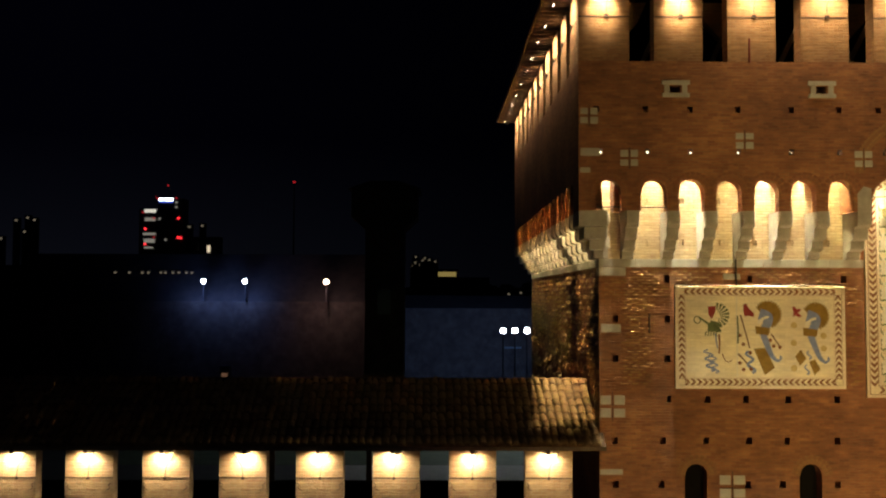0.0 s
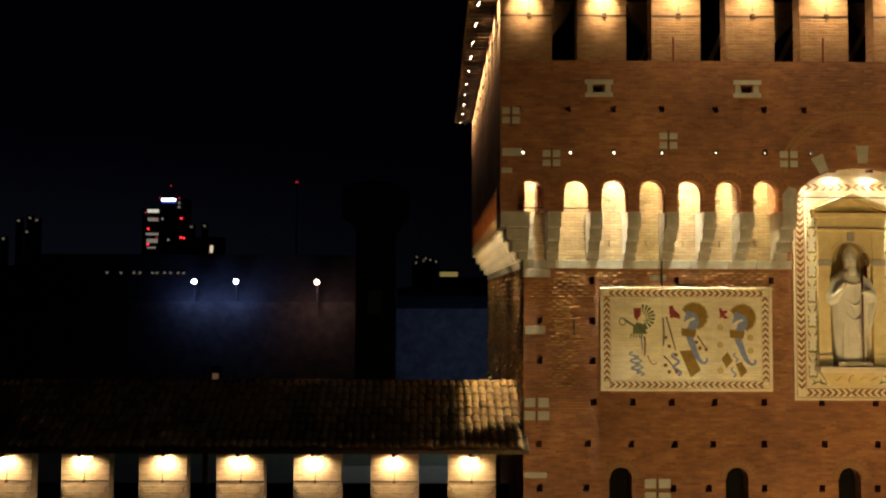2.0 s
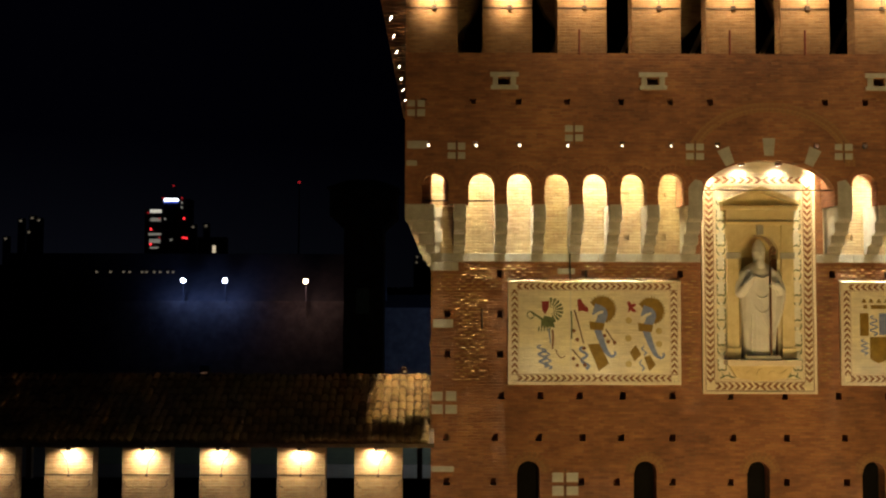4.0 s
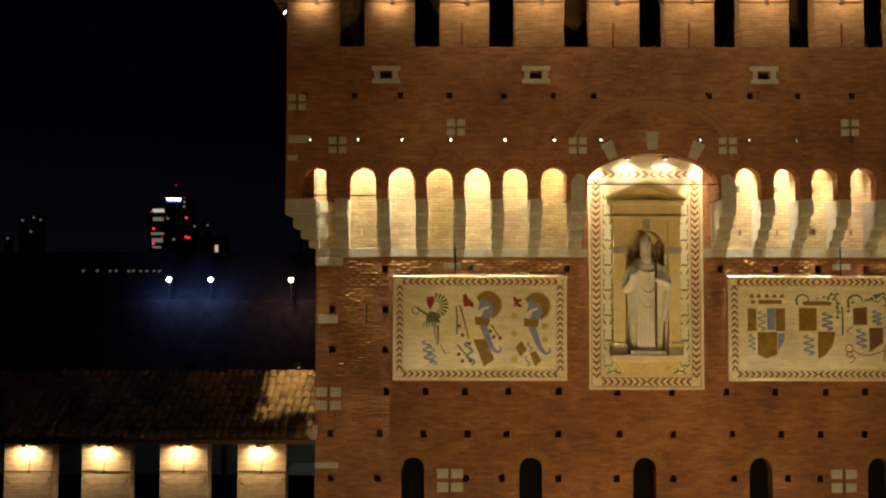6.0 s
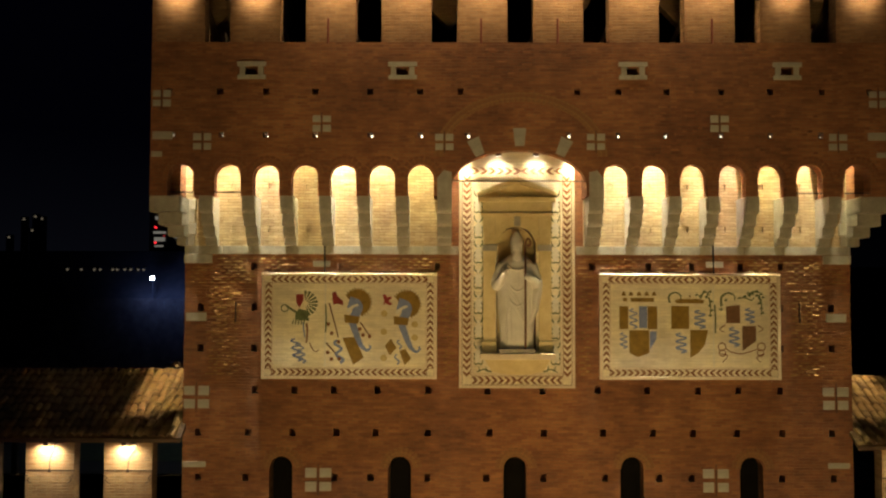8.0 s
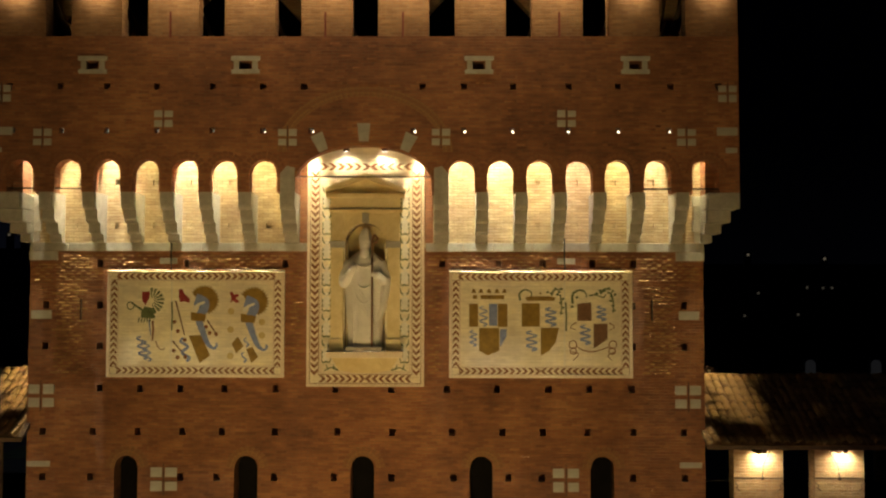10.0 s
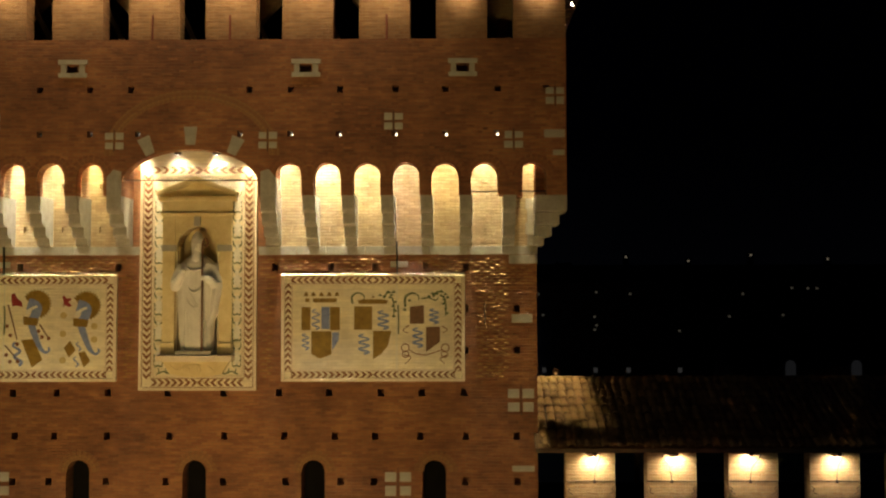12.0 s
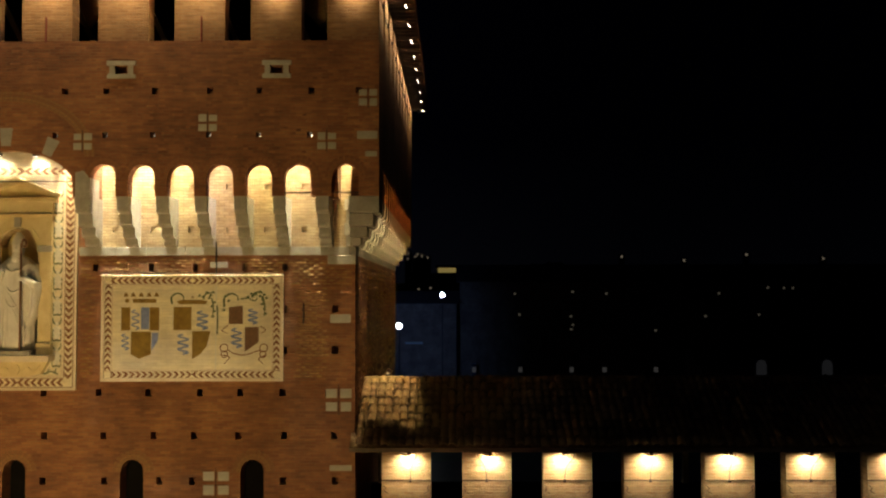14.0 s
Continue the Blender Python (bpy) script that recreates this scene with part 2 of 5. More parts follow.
def prism(bm, outline, y0, y1):
    """A plate with an outline of (x, z), from y0 (front) to y1."""
    front, back = [bm.verts.new((x, y0, z)) for x, z in outline], [bm.verts.new((x, y1, z)) for x, z in outline]
    k = len(outline)
    faces = [bm.faces.new(front), bm.faces.new(back[::-1])]
    faces += [bm.faces.new((front[i], back[i], back[(i + 1) % k], front[(i + 1) % k])) for i in range(k)]
    bmesh.ops.recalc_face_normals(bm, faces=faces)
    return bm


def slab(bm, outline, x0, x1):
    """A plate with an outline of (y, z), from x0 to x1."""
    one, two = [bm.verts.new((x0, y, z)) for y, z in outline], [bm.verts.new((x1, y, z)) for y, z in outline]
    k = len(outline)
    faces = [bm.faces.new(one), bm.faces.new(two[::-1])]
    faces += [bm.faces.new((one[i], two[i], two[(i + 1) % k], one[(i + 1) % k])) for i in range(k)]
    bmesh.ops.recalc_face_normals(bm, faces=faces)
    return bm


def arch(cx, half, z0, spring, rise, steps=14):
    """The outline (x, z) of an arched opening."""
    top = [(cx + half * math.cos(math.pi * i / steps), spring + rise * math.sin(math.pi * i / steps)) for i in range(steps + 1)]
    return [(cx - half, z0), (cx + half, z0)] + top


def cut(ob, bm):
    """Takes the solids of bm out of ob's mesh."""
    bmesh.ops.recalc_face_normals(bm, faces=bm.faces)
    me = bpy.data.meshes.new("cutter")
    bm.to_mesh(me)
    bm.free()
    tool = new("cutter", me)
    mod = ob.modifiers.new("cut", "BOOLEAN")
    mod.object, mod.operation, mod.solver, mod.use_self = tool, "DIFFERENCE", "EXACT", True
    bpy.context.view_layer.update()
    done = bpy.data.meshes.new_from_object(ob.evaluated_get(bpy.context.evaluated_depsgraph_get()))
    ob.modifiers.remove(mod)
    old, ob.data = ob.data, done
    bpy.data.meshes.remove(old)
    bpy.data.objects.remove(tool)
    bpy.data.meshes.remove(me)


def tube(bm, pts, r, sides=6, closed_ends=True):
    """A round rod along pts; r is one radius or one for each point."""
    pts = [Vector(p) for p in pts]
    rs = r if isinstance(r, (list, tuple)) else [r] * len(pts)
    rings = []
    for i, p in enumerate(pts):
        way = (pts[min(i + 1, len(pts) - 1)] - pts[max(i - 1, 0)]).normalized()
        side = way.orthogonal().normalized() if not rings else (last - way * last.dot(way)).normalized()
        last, up = side, way.cross(side)
        rings.append([bm.verts.new(p + rs[i] * (side * math.cos(a) + up * math.sin(a))) for a in (2 * math.pi * j / sides for j in range(sides))])
    for a, b in zip(rings, rings[1:]):
        for j in range(sides):
            bm.faces.new((a[j], a[(j + 1) % sides], b[(j + 1) % sides], b[j]))
    if closed_ends:
        bm.faces.new(rings[0][::-1])
        bm.faces.new(rings[-1])
    return bm


def glide(pts, steps=6):
    """A smooth line through pts."""
    out = []
    for i in range(len(pts) - 1):
        p = [Vector(pts[max(0, min(len(pts) - 1, i + k))]) for k in (-1, 0, 1, 2)]
        for s in range(steps):
            t = s / steps
            out.append(0.5 * (2 * p[1] + (p[2] - p[0]) * t + (2 * p[0] - 5 * p[1] + 4 * p[2] - p[3]) * t * t + (3 * p[1] - p[0] - 3 * p[2] + p[3]) * t ** 3))
    return out + [Vector(pts[-1])]


def ribbon(bm, pts, w0, w1=None, y0=-0.012, y1=0.0, steps=6):
    """A flat inlaid band along (x, z) points, w0 wide at its start and w1 at its end."""
    line = glide([(x, z, 0) for x, z in pts], steps)
    w1 = w0 if w1 is None else w1
    left, right = [], []
    for i, p in enumerate(line):
        way = (line[min(i + 1, len(line) - 1)] - line[max(i - 1, 0)]).normalized()
        w = (w0 + (w1 - w0) * i / (len(line) - 1)) / 2
        left.append((p.x - way.y * w, p.y + way.x * w))
        right.append((p.x + way.y * w, p.y - way.x * w))
    k = len(line)
    fl, fr = [bm.verts.new((x, y0, z)) for x, z in left], [bm.verts.new((x, y0, z)) for x, z in right]
    bl, br = [bm.verts.new((x, y1, z)) for x, z in left], [bm.verts.new((x, y1, z)) for x, z in right]
    faces = [bm.faces.new((fl[0], fr[0], br[0], bl[0])), bm.faces.new((fl[-1], bl[-1], br[-1], fr[-1]))]
    for i in range(k - 1):
        faces += [bm.faces.new(q) for q in ((fl[i], fl[i + 1], fr[i + 1], fr[i]), (fl[i], bl[i], bl[i + 1], fl[i + 1]), (fr[i], fr[i + 1], br[i + 1], br[i]))]
    bmesh.ops.recalc_face_normals(bm, faces=faces)
    return bm


def disc(bm, cx, cz, r, y0=-0.012, y1=0.0, n=12, squash=1.0):
    return prism(bm, [(cx + r * math.cos(2 * math.pi * i / n), cz + squash * r * math.sin(2 * math.pi * i / n)) for i in range(n)], y0, y1)


# ---- ground ----
def lay(name, label, x0, x1, y0, y1, z0, z1, mat):
    return tagged(part(name, boxed(x0, x1, y0, y1, z0, z1), mat, None, label), label, "ground", "", "structure")


lay("ground", "dark paved ground round the castle at night", -4500, 4500, -800, 4400, -0.5, 0.0, GROUND)
lay("lawn", "dark green lawn in the castle courtyard", -60, 60, 104.6, 142, 0.004, 0.03, GRASS)
lay("gravel_court", "pale gravel path across the courtyard", -26, 8, 84, 104.4, 0.004, 0.03, GRAVEL)

# ---- the tower ----
P, PS, HALF, CX = 1.02, 0.74, 9.5, 0.04  # overhang of the upper storey in front and at the sides, half width of the shaft
Z_BAND, Z_FOOT, Z_STONE, Z_SPRING, Z_CROWN, Z_SILL, Z_EAVE = 23.82, 24.06, 25.4, 25.9, 26.29, 29.69, 31.88
OUT = HALF + PS
PITCH = 1.083
tower = thing("castle_tower", "square brick castle tower with stone corbels and lit merlons", "tower", "", "", (CX, 0, 0))

shaft = part("wall", boxed(-HALF, HALF, 0.0, 2 * HALF, -0.3, Z_BAND + 0.1), BRICK, tower, "worn red brick wall with small square holes")
HOLE = 0.085
ROWS_LOW = {
    23.48: (-7.44, -4.98, -2.2, 2.22, 3.82, 5.05, 6.45, 7.6),
    22.3: (-8.95, -7.42, 7.58, 9.02),
    21.15: (-8.95, -7.42, 7.58, 9.02),
    19.96: (-8.75, -7.39, -6.26, -5.13, -3.89, -2.45, -0.77, 0.8, 2.36, 3.76, 5.21, 6.35, 7.54, 8.82),
    18.76: (-8.98, -7.57, -6.31, -5.05, -3.94, -2.46, -0.71, 0.83, 2.51, 3.92, 5.05, 6.3, 7.58, 8.99),
    17.5: (-8.96, -7.62, -5.1, -4.08, -2.47, -0.8, 0.81, 2.55, 4.09, 5.01, 7.56, 9.02),
}
cutter = bmesh.new()
for z, xs in ROWS_LOW.items():
    for x in xs:
        box(cutter, x - CX - HOLE, x - CX + HOLE, -0.3, 0.4, z - 0.1, z + 0.1)
for x in (-6.62, -3.26, 0.0, 3.32, 6.7):
    prism(cutter, arch(x - CX, 0.33, 14.2, 17.76, 0.33), -0.3, 0.9)
prism(cutter, arch(0.0, 0.56, 21.03, 24.06, 0.56), -0.3, 0.75)
# wall behind the arches, in the brick colour lightened for lamplight
arcade = part("arcade_wall", boxed(-HALF, HALF, 0.0, 2 * HALF, Z_BAND + 0.1, 29.19), ARCADE_LIT_BRICK, tower, "brick wall behind the arches, lamplight put into its pale yellow colour")
upper_cutter = bmesh.new()
prism(upper_cutter, arch(0.0, 0.56, 21.03, 24.06, 0.56), -0.3, 0.75)
for x in [s * (2.72 + 1.074 * k) for s in (-1, 1) for k in range(6)]:
    for z in (24.55, 25.78):
        box(upper_cutter, x - 0.075, x + 0.075, -0.3, 0.1, z - 0.085, z + 0.075)
cut(arcade, upper_cutter)
cut(shaft, cutter)

# panes painted near black for the darkness behind them
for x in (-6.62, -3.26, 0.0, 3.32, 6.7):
    part("window_pane", prism(bmesh.new(), arch(x - CX, 0.325, 14.21, 17.76, 0.325), 0.42, 0.44), SHADE_BLACK, tower, "window pane coloured near black for the dark inside")

# upper storey: four brick faces that ride on the corbels
FRONT = pose(0, 0, 0)
SIDES = [FRONT] + [Matrix.Translation((0, HALF, 0)) @ pose(0, 0, 0, 0, 0, a) @ Matrix.Translation((0, -HALF, 0)) for a in (-90, 90, 180)]
IN = Matrix.Translation((0, P - PS, 0))
UPPER = [SIDES[0], SIDES[1] @ IN, SIDES[2] @ IN, SIDES[3]]  # the upper storey overhangs less at the sides
FLANK = [Matrix.Identity(4), Matrix.Diagonal((1, PS / P, 1, 1)), Matrix.Diagonal((1, PS / P, 1, 1)), Matrix.Identity(4)]
BAY = [2.71 + 1.068 * k for k in range(6)] + [9.36]
ARCHES_FRONT = [s * x for s in (-1, 1) for x in BAY]
ARCHES_SIDE = [s * (0.5415 + PITCH * k) for s in (-1, 1) for k in range(9)]
GAPS = [0.02 + 2.11 * k for k in range(-4, 5)]
ROW_A = (-9.65, -8.25, -6.97, -5.6, -4.07, -2.69, -1.56, 1.68, 2.82, 4.16, 5.68, 7.03, 8.46, 9.77)
ROW_B = (-9.55, -8.2, -6.97, -5.6, -4.07, -2.68, -1.37, 1.43, 2.8, 4.12, 5.65, 7.02, 8.42, 9.79)
LOOPS = (-7.41, -3.21, 3.19, 7.47)

for i, m in enumerate(SIDES):
    wide = OUT if i in (0, 3) else HALF - 0.055
    face = part("upper_wall", boxed(-wide, wide, -P, 0.05 if i in (0, 3) else 0.04, Z_STONE, Z_SILL), BRICK, tower, "red brick wall on an arcade of small arches")
    cutter = bmesh.new()
    for x in ARCHES_FRONT if i == 0 else ARCHES_SIDE:
        corner = abs(x) > 9.0
        half = 0.37 if i in (0, 3) else 0.375
        prism(cutter, arch(x, half, Z_STONE - 0.3, Z_SPRING, Z_CROWN - Z_SPRING), -P - 0.2, -P + 0.45 if corner else 0.42)
        if corner:
            s = 1 if x > 0 else -1
            a, b = sorted((s * (9.12 if i == 0 else 9.06), s * 9.47))
            box(cutter, a, b, -P + 0.38, 0.42, Z_STONE - 0.3, 29.2)
        else:
            box(cutter, x - half + 0.003, x + half - 0.003, -P + 0.37, 0.42, Z_STONE - 0.29, 29.2)
    if i == 0:
        # the shafts over the small arches join behind the wall
        box(cutter, 2.33, 8.66, -P + 0.374, 0.43, Z_STONE - 0.28, 26.48)
        box(cutter, -8.66, -2.33, -P + 0.374, 0.43, Z_STONE - 0.28, 26.48)
        prism(cutter, arch(0.03, 1.865, Z_STONE - 0.35, 25.69, 0.99, 24), -P - 0.2, 0.2)
        box(cutter, -1.83, 1.89, -P + 0.37, 0.21, Z_STONE - 0.34, 27.1)
        for s in (-1, 1):
            a, b = sorted((s * 1.1, s * 1.86))
            box(cutter, a, b, -P + 0.372, 0.209, 26.9, 27.7)
        for x in ROW_A:
            box(cutter, x - CX - HOLE, x - CX + HOLE, -P - 0.2, -P + 0.3, 28.22, 28.4)
        for x in ROW_B:
            box(cutter, x - CX - 0.075, x - CX + 0.075, -P - 0.2, -P + 0.3, 27.0, 27.17)
        for x in LOOPS:
            box(cutter, x - CX - 0.17, x - CX + 0.17, -P - 0.2, -P + 0.32, 28.78, 29.0)
    cut(face, cutter)
    face.matrix_basis = UPPER[i]

# stepped corbels
STEPS = [(P, 24.95, Z_STONE), (0.77, 24.6, 24.95), (0.51, 24.3, 24.6), (0.25, Z_FOOT, 24.3)]


def corbel_outline(reach=0.0):
    pts = [(0.03, Z_STONE), (-P - reach, Z_STONE)]
    for out, z0, z1 in STEPS:
        r = 0.13
        pts.append((-out - reach, z1 - 0.02))
        pts += [(-out - reach + r * (1 - math.cos(a)), z0 + r - r * math.sin(a)) for a in (0, 0.5, 1.0, 1.4)]
    return pts + [(0.03, Z_FOOT)]


def corbel_mesh(wide):
    bm = slab(bmesh.new(), corbel_outline(), -wide / 2, wide / 2)
    return bm


first = part("corbel", corbel_mesh(0.335), STONE, tower, "stepped grey stone corbel")
corbels = [(0, s * (a + b) / 2) for s in (-1, 1) for a, b in zip(BAY[:5], BAY[1:6])] + [(0, s * 8.7) for s in (-1, 1)]
corbels += [(i, s * PITCH * k) for i in (1, 2, 3) for s in (-1, 1) for k in range(1, 9)] + [(i, 0.0) for i in (1, 2, 3)]
for j, (i, x) in enumerate(corbels):
    ob = first if j == 0 else first.copy()
    if j:
        scene.collection.objects.link(ob)
    ob.matrix_basis = SIDES[i] @ pose(x, 0, 0) @ FLANK[i]
for s in (-1, 1):
    bm = corbel_mesh(0.4)
    prism(bm, [(-0.2, Z_STONE - 0.01), (0.2, Z_STONE - 0.01), (0.2, 25.9), (0.02, 26.12), (-0.2, 26.06)][::1] if s > 0 else [(-0.2, Z_STONE - 0.01), (0.2, Z_STONE - 0.01), (0.2, 26.06), (-0.02, 26.12), (-0.2, 25.9)], -P - 0.012, -0.3)
    pier = part("niche_pier", bm, STONE, tower, "taller grey stone pier beside the niche")
    pier.location = (s * 2.1 + 0.02, 0, 0)
for sx in (-1, 1):
    for sy in (-1, 1):
        bm = bmesh.new()
        for out, z0, z1 in STEPS:
            a, b = sorted((sx * 9.4, sx * (HALF + out * PS / P + 0.006)))
            c, d = sorted((HALF + sy * 9.36, HALF + sy * (HALF + out + 0.006)))
            box(bm, a, b, c, d, z0, z1, 0.035)
        part("corner_corbel", bm, STONE, tower, "stepped corner block of grey stone")

# pale stones that close the corner bays
for s in (-1, 1):
    z = Z_FOOT + 0.01
    for k, h in enumerate((0.3, 0.34, 0.36, 0.3)):
        a, b = sorted((s * (9.24 - 0.05 * (k % 2)), s * 9.495))
        part("quoin", boxed(a, b, -0.05 - 0.012 * (k % 2), 0.02, z, z + h, 0.012), PALE_STONE, tower, "lamplit pale stone beside the corner corbel")
        z += h + 0.008

# string course under the arcade
for i, m in enumerate(SIDES):
    w = HALF + 0.012 if i in (0, 3) else HALF - 0.004
    rnd = random.Random(i)
    for lo, hi in ((-w, -1.68), (1.68, w)) if i == 0 else ((-w, w),):
        x = lo
        while x < hi - 0.01:
            nx = min(hi, x + rnd.uniform(0.7, 1.15))
            part("band_stone", boxed(x + 0.004, nx - 0.004, -0.012 - rnd.uniform(0, 0.012), 0.02, Z_BAND, Z_FOOT, 0.012), STONE, tower).matrix_basis = m
            x = nx
# corner stones of the shaft below the band
for s in (-1, 1):
    a, b = sorted((s * 8.72, s * 9.52))
    part("corner_stone", boxed(a, b, -0.05, 0.35, 23.56, 23.81, 0.015), PALE_STONE, tower)

# stone crosses of four blocks, single blocks, wedge stones
def block(x, z, w, h, y, angle=0.0, mat=None):
    ob = part("stone_block", boxed(-w / 2, w / 2, -0.012, 0.06, -h / 2, h / 2, 0.006), mat or PALE_STONE, tower)
    ob.matrix_basis = pose(x - CX, y, z, 0, angle, 0)
    return ob


def stone_cross(x, z, size, y):
    rnd = random.Random(int(x * 100) + int(z * 10))
    for sx in (-1, 1):
        for sz in (-1, 1):
            w, h = size * rnd.uniform(0.4, 0.46), size * rnd.uniform(0.34, 0.4)
            block(x + sx * size * 0.28, z + sz * size * 0.26, w, h, y)
    bm = tube(bmesh.new(), [(0, -0.03, -size * 0.6), (0, -0.03, size * 0.6)], 0.011)
    part("iron_anchor", bm, SERVICE, tower, "thin upright iron anchor bar").location = (x - CX, y, z)


for x, z in ((-9.9, 28.11), (-5.45, 27.41), (-8.755, 26.9), (-2.045, 26.9), (2.15, 26.91), (5.58, 27.42), (8.85, 26.91), (9.98, 28.11)):
    stone_cross(x, z, 0.51, -P)
for x, z in ((-9.08, 19.75), (9.08, 19.75)):
    stone_cross(x, z, 0.72, 0)
for x, z in ((-5.6, 17.44), (5.65, 17.44)):
    stone_cross(x, z, 0.74, 0)
for x, z, w, h in ((-9.87, 27.07, 0.56, 0.22), (-10.02, 26.55, 0.3, 0.15), (9.96, 27.07, 0.56, 0.22), (10.07, 26.55, 0.32, 0.15)):
    block(x, z, w, h, -P)
for x, z, w, h in ((-9.12, 22.03, 0.58, 0.24), (9.12, 22.03, 0.58, 0.24), (-9.12, 17.86, 0.66, 0.16), (9.14, 17.86, 0.62, 0.16), (-5.55, 23.55, 0.5, 0.17), (5.68, 23.55, 0.5, 0.17)):
    block(x, z, w, h, 0)
for x, z, a in ((-1.15, 26.75, -24), (0.04, 27.03, 0), (1.25, 26.75, 24)):
    bm = prism(bmesh.new(), [(-0.13, -0.24), (0.13, -0.24), (0.18, 0.26), (-0.18, 0.26)], -0.014, 0.1)
    part("wedge_stone", bm, STONE, tower, "grey wedge stone in the arch").matrix_basis = pose(x - CX, -P, z, 0, a, 0)

# small framed loopholes
for x in LOOPS:
    ob = part("loophole", bmesh.new(), PALE_STONE, tower, "small loophole with a pale stone surround")
    for name, a in (("lintel", (-0.4, 0.4, 29.01, 29.14)), ("sill", (-0.39, 0.39, 28.65, 28.77))):
        part(name, boxed(a[0], a[1], -0.05, 0.06, a[2], a[3], 0.012), PALE_STONE, ob)
    for s in (-1, 1):
        a, b = sorted((s * 0.175, s * 0.33))
        part("jamb", boxed(a, b, -0.03, 0.06, 28.77, 29.01, 0.01), PALE_STONE, ob)
    ob.location = (x - CX, -P, 0)

# merlons: brick piers with a fine ledge, iron bars on some of them
def merlon_mesh(wide, z0, z1, y0, y1):
    bm = boxed(-wide / 2, wide / 2, y0, y1, z0, z1, 0.012)
    return bm


BARS = (-5.29, -1.03, 1.1, 5.39)
for i, m in enumerate(SIDES):
    end = OUT if i in (0, 3) else HALF + P - 0.52
    edges = [-end] + [v for g in GAPS for v in (g - 0.355, g + 0.355)] + [end]
    for a, b in zip(edges[::2], edges[1::2]):
        mer = part("merlon", merlon_mesh(b - a, Z_SILL, Z_EAVE, -P + 0.003, -P + 0.5), MID_BRICK, tower, "brick merlon under the eaves")
        mer.matrix_basis = UPPER[i] @ pose((a + b) / 2, 0, 0)
        part("ledge", boxed(-(b - a) / 2, (b - a) / 2, -P - 0.014, -P + 0.002, 30.96, 31.0, 0.003), SERVICE, mer)
        lean = 0.07 * (-1) ** i if b - a < 1.5 else 0.2
        part("junction_box", boxed(lean - 0.06, lean + 0.06, -P - 0.06, -P + 0.001, 30.94, 31.05, 0.008), SERVICE, mer)
        if i == 0:
            part("cable", tube(bmesh.new(), glide([(lean, -P - 0.03, 31.1), (lean + 0.02, -P - 0.03, 31.4), (lean + 0.16, -P - 0.12, 31.62), (lean + 0.2, -P - 0.5, 31.75)], 5), 0.014), CABLE, mer, "thin black cable")
for x in BARS:
    part("iron_bar", tube(bmesh.new(), [(x - CX, -P - 0.03, 29.66), (x - CX, -P - 0.03, 30.36)], 0.028), REDIRON, tower, "short red iron tie bar")

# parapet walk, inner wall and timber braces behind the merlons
# walk and inner wall take the near-black shade colour, not their own
part("walkway", boxed(-OUT + 0.6, OUT - 0.6, -P + 0.7, 2 * HALF + P - 0.7, 29.2, 29.35), SHADE_BLACK, tower, "parapet walk coloured near black for shade")
part("inner_wall", boxed(-6.8, 6.8, 2.6, 16.4, 29.35, 34.4), SHADE_BLACK, tower, "inner wall coloured near black for shade")
for i, m in enumerate(SIDES[:3]):
    for k in range(-2, 4):
        bm = prism(bmesh.new(), [(-0.95, 31.9), (-0.7, 31.3), (-0.05, 30.6), (0.05, 30.6), (0.7, 31.3), (0.95, 31.9)], 0.6, 0.95)
        part("vault_pendant", bm, PALE_BRICK, tower, "pale pointed vault springer").matrix_basis = m @ pose(-1.97 + 3.45 * k, 0, 0)
    for k, g in enumerate(GAPS):
        for s in (-1, 1):
            bm = bmesh.new()
            tube(bm, [(g + s * 0.12, 1.0, 29.4), (g + s * 1.1, 0.2, 31.8)], 0.085, 4)
            part("roof_brace", bm, PALEWOOD, tower, "pale weathered timber brace").matrix_basis = m

# hipped tile roof with eaves and rafters
bm = bmesh.new()
rings = [[bm.verts.new((sx * h, HALF + sy * (h + P - PS), z)) for sx, sy in ((-1, -1), (1, -1), (1, 1), (-1, 1))] for h, z in ((OUT + 0.86, Z_EAVE + 0.02), (OUT + 0.86, Z_EAVE + 0.16), (6.2, 34.6), (6.2, 34.45), (OUT, Z_EAVE + 0.14))]
for a, b in zip(rings, rings[1:] + rings[:1]):
    for j in range(4):
        bm.faces.new((a[j], a[(j + 1) % 4], b[(j + 1) % 4], b[j]))
bmesh.ops.recalc_face_normals(bm, faces=bm.faces)
roof = part("roof", bm, TILE, tower, "hipped roof of old clay tiles")
part("roof_cap", boxed(-6.3, 6.3, HALF - 6.3, HALF + 6.3, 34.4, 34.75), TILE, tower, "closed top of the tile roof")
for i, m in enumerate(SIDES):
    for k in range(-24, 25):
        r = part("rafter", boxed(-0.05, 0.05, -P - 0.84, -P + 0.3, Z_EAVE - 0.1, Z_EAVE + 0.015), WOOD, tower) if (i, k) == (0, -24) else r.copy()
        if (i, k) != (0, -24):
            scene.collection.objects.link(r)
        r.matrix_basis = UPPER[i] @ pose(k * 0.44, 0, 0)


